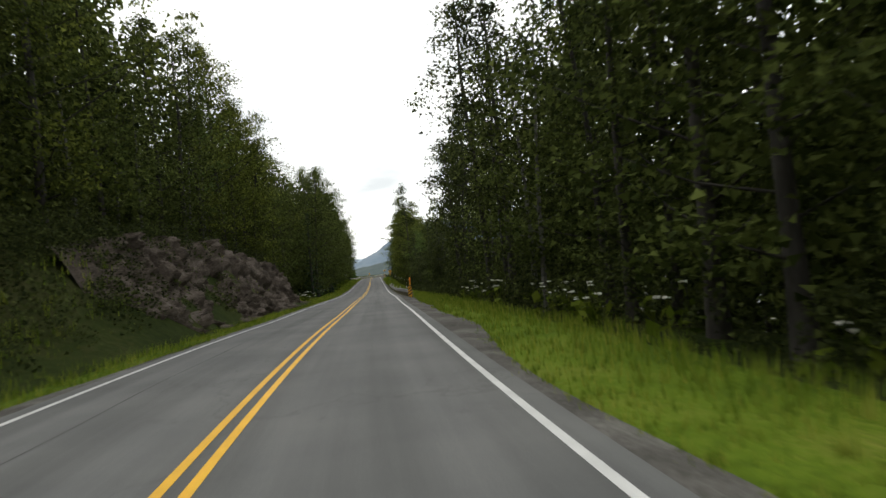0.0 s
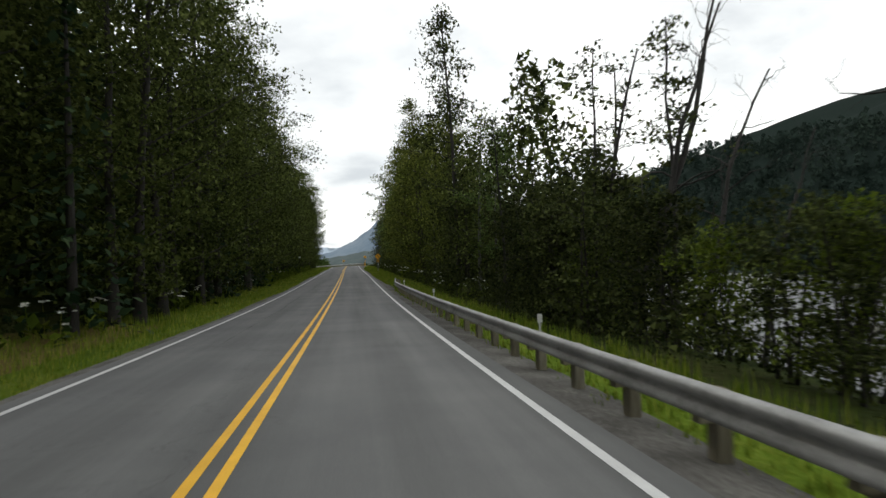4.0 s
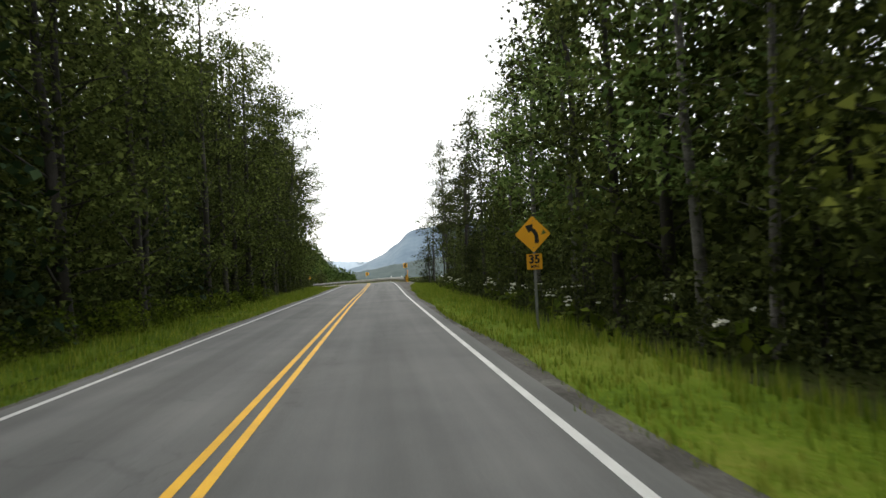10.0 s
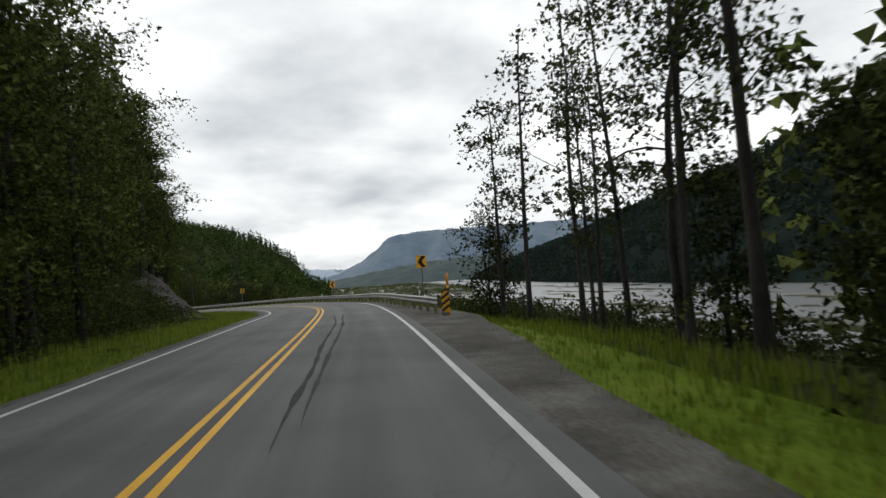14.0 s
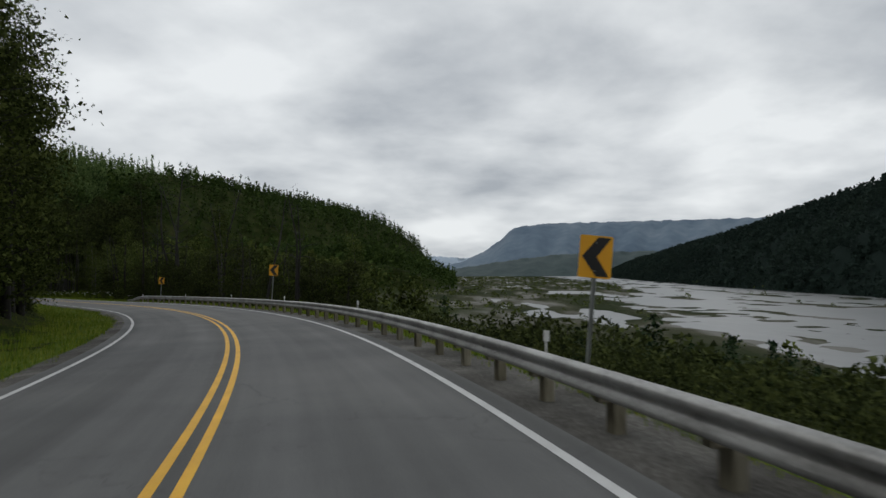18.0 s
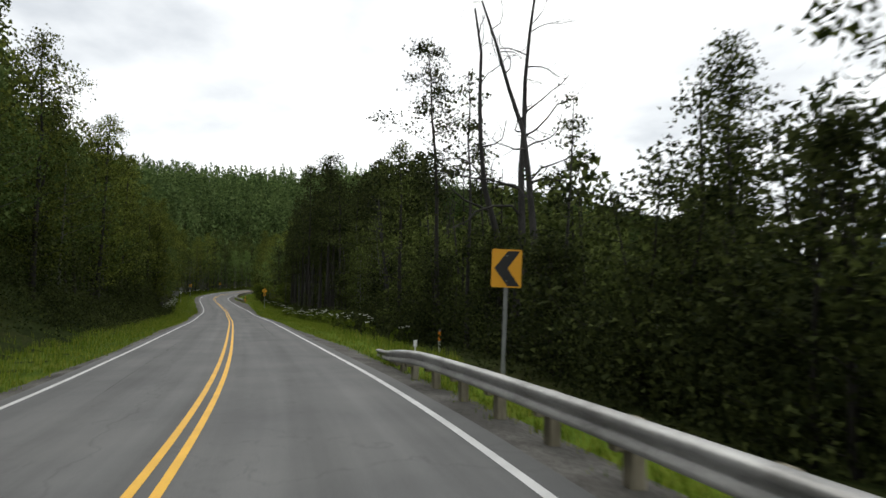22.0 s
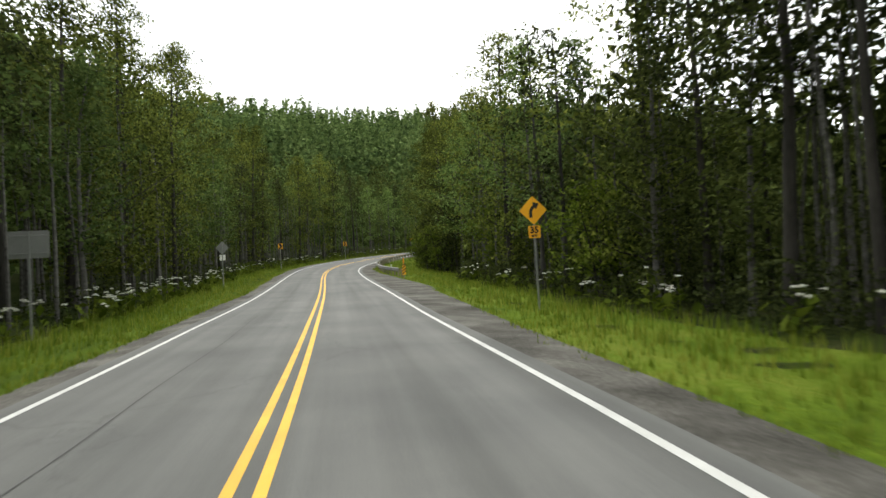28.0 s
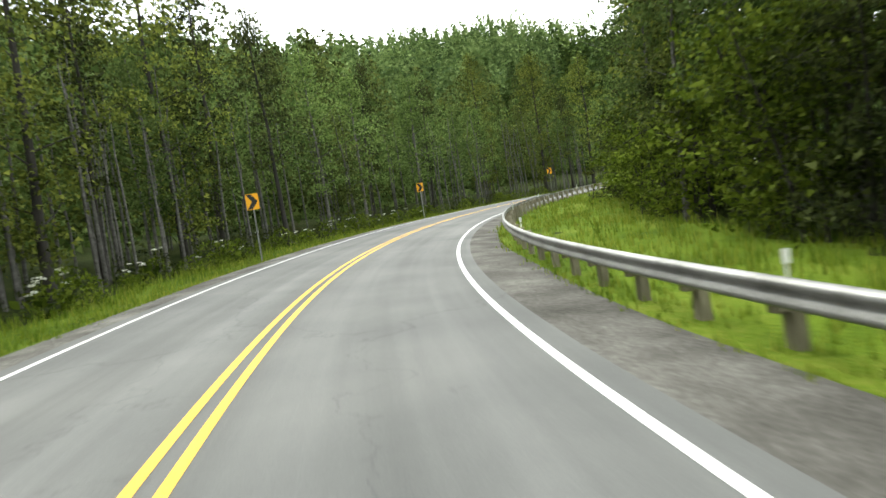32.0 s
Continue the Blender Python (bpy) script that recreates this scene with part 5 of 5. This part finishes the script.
part("post", bm_mesh("post", box_bm((0.045, 0.045, 3.1 - drop), (0, 0.02, 1.2 - drop / 2), 0.006), BARK), t)
part("plate", sheet(rounded(0.28, 0.22, 0.02), 0.004, WHITE_PLASTIC, "plate"), t, pose(0, 0.045, 2.8 - drop), "pale square plate")


def end_marker(s, lat, panel_lat):
    """The striped panel and tall amber post where a guardrail begins."""
    t, drop = stand("object_marker", "yellow and black striped marker panel at the guardrail's end", "road marker", s, panel_lat)
    part("post", channel_post(0.95), t)
    pl = part("panel", sheet(rounded(0.32, 0.86, 0.03), 0.005, SIGN_YELLOW, "panel"), t, pose(0, -0.01, 0.52 - drop), "yellow panel")
    for q in range(4):
        z0 = -0.42 + q * 0.25
        o = [(-0.158, z0), (0.158, z0 + 0.22), (0.158, min(0.42, z0 + 0.34)), (-0.158, z0 + 0.12)]
        part("stripe", sheet(o, 0.003, SIGN_BLACK, "stripe", -0.004), pl)
    t, drop = stand("marker_post", "tall amber plastic marker post behind the guardrail", "road marker", s + 0.6, lat)
    bm = bmesh.new()
    bmesh.ops.create_cone(bm, cap_ends=True, segments=10, radius1=0.05, radius2=0.045, depth=1.9, matrix=Matrix.Translation((0, 0, 0.9)))
    part("tube", bm_mesh("tube", bm, SIGN_YELLOW, True), t)
    bm = bmesh.new()
    bmesh.ops.create_cone(bm, cap_ends=True, segments=10, radius1=0.053, radius2=0.05, depth=0.45, matrix=Matrix.Translation((0, 0, 1.6)))
    part("band", bm_mesh("band", bm, ORANGE, True), t, label="orange band")


end_marker(56.6, 4.7, 4.62)
end_marker(277.6, 5.6, 5.4)
end_marker(562.4, 7.0, 6.95)

t, drop = stand("delineator", "white plastic delineator post with an amber band", "road marker", 419.3, 9.04)
part("post", bm_mesh("post", box_bm((0.1, 0.03, 1.35), (0, 0, 0.55), 0.01), WHITE_PLASTIC), t)
part("band", bm_mesh("band", box_bm((0.104, 0.034, 0.42), (0, 0, 0.9), 0.004), ORANGE), t, pose(0, 0, 0), "amber reflective band")

# ---- seams and tyre marks on the asphalt ----
rk = np.random.RandomState(71)
for s0, s1, lat, w in ((100, 128, -2.1, 0.05), (28, 46, -1.6, 0.05), (2, 24, -2.3, 0.06), (258, 286, 0.92, 0.24), (259, 287, 1.2, 0.22), (130, 165, -2.0, 0.04), (296, 320, -1.2, 0.04),
                       (428, 450, 2.3, 0.1), (452, 470, 1.4, 0.08), (404, 424, -2.2, 0.04), (216, 240, -2.4, 0.05), (60, 84, -1.9, 0.04), (505, 530, -2.0, 0.05), (466, 480, 2.4, 0.07)):
    ss = np.arange(s0, s1, 0.5)
    wob = lat + np.convolve(rk.randn(len(ss) + 18), np.hanning(21)[1:-1] / 10, "valid") * 0.16
    ww = 0.6 * w * (0.35 + 0.65 * np.abs(np.convolve(rk.randn(len(ss) + 2), np.ones(3) / 3, "valid"))) * np.minimum(1, np.minimum(np.arange(len(ss)), np.arange(len(ss))[::-1]) / 5)
    zz = np.where(np.abs(wob) > 2, -0.03 * (np.abs(wob) - 2) / 1.95, 0)
    v, f = strip(ss, [wob - ww / 2, wob + ww / 2], [zz + 0.005, zz + 0.005])
    tagged(new("tar_seam", np_mesh("tar_seam", v, f, TAR)), "dark wavering seam in the asphalt", "road seam", kind="structure")


# ---- cow parsnip along the verges ----
def umbels(spec, seed):
    r = np.random.RandomState(seed)
    stems, heads, leaves = [], [], []
    for s0, s1, a, b, n in spec:
        for _ in range(n):
            x, y, _ = on(r.uniform(s0, s1), r.uniform(a, b))
            z = float(land(np.array([x]), np.array([y]))[0])
            h = r.uniform(0.8, 1.5)
            top = np.array([x + r.randn() * 0.12, y + r.randn() * 0.12, z + h])
            stems.append(tube([[x, y, z - 0.1], (np.array([x, y, z]) + top) / 2 + r.randn(3) * 0.03, top], [0.016, 0.012, 0.008], 4))
            for q in range(r.randint(1, 4)):
                c = top + (r.randn(3) * np.array([0.16, 0.16, 0.06]) if q else 0)
                k = 14
                an, rd = r.uniform(0, 6.283, k), np.sqrt(r.uniform(0, 1, k)) * r.uniform(0.07, 0.13)
                heads.append(c + np.stack([np.cos(an) * rd, np.sin(an) * rd, -1.2 * rd ** 2], -1))
            leaves.append(np.array([x, y, z]) + np.column_stack([r.randn(7, 2) * 0.25, r.uniform(0.15, 0.75, 7) * h]))
    rr = np.random.RandomState(seed + 1)
    tagged(new("parsnip_stems", np_mesh("parsnip_stems", *joined(stems), GRASS)), "green stems of tall cow parsnip", "plants", kind="stuff")
    tagged(new("parsnip_flowers", np_mesh("parsnip_flowers", *leaf_cards(np.concatenate(heads), 0.075, rr, 1.5), UMBEL)), "flat white flower heads of cow parsnip", "flowers", kind="stuff")
    tagged(new("parsnip_leaves", np_mesh("parsnip_leaves", *leaf_cards(np.concatenate(leaves), 0.34, rr, 1.0), LEAF_LIGHT)), "broad green leaves of cow parsnip", "plants", kind="stuff")


umbels([(120, 250, 7.8, 9.4, 110), (425, 450, 8.0, 9.8, 18), (450, 500, 7.6, 9.6, 58), (500, 556, 10.2, 11.4, 36), (505, 572, -8.6, -10.2, 100), (90, 180, -8.0, -9.5, 70), (0, 50, 8.0, 9.6, 40), (570, 660, -9, -10.5, 80)], 81)
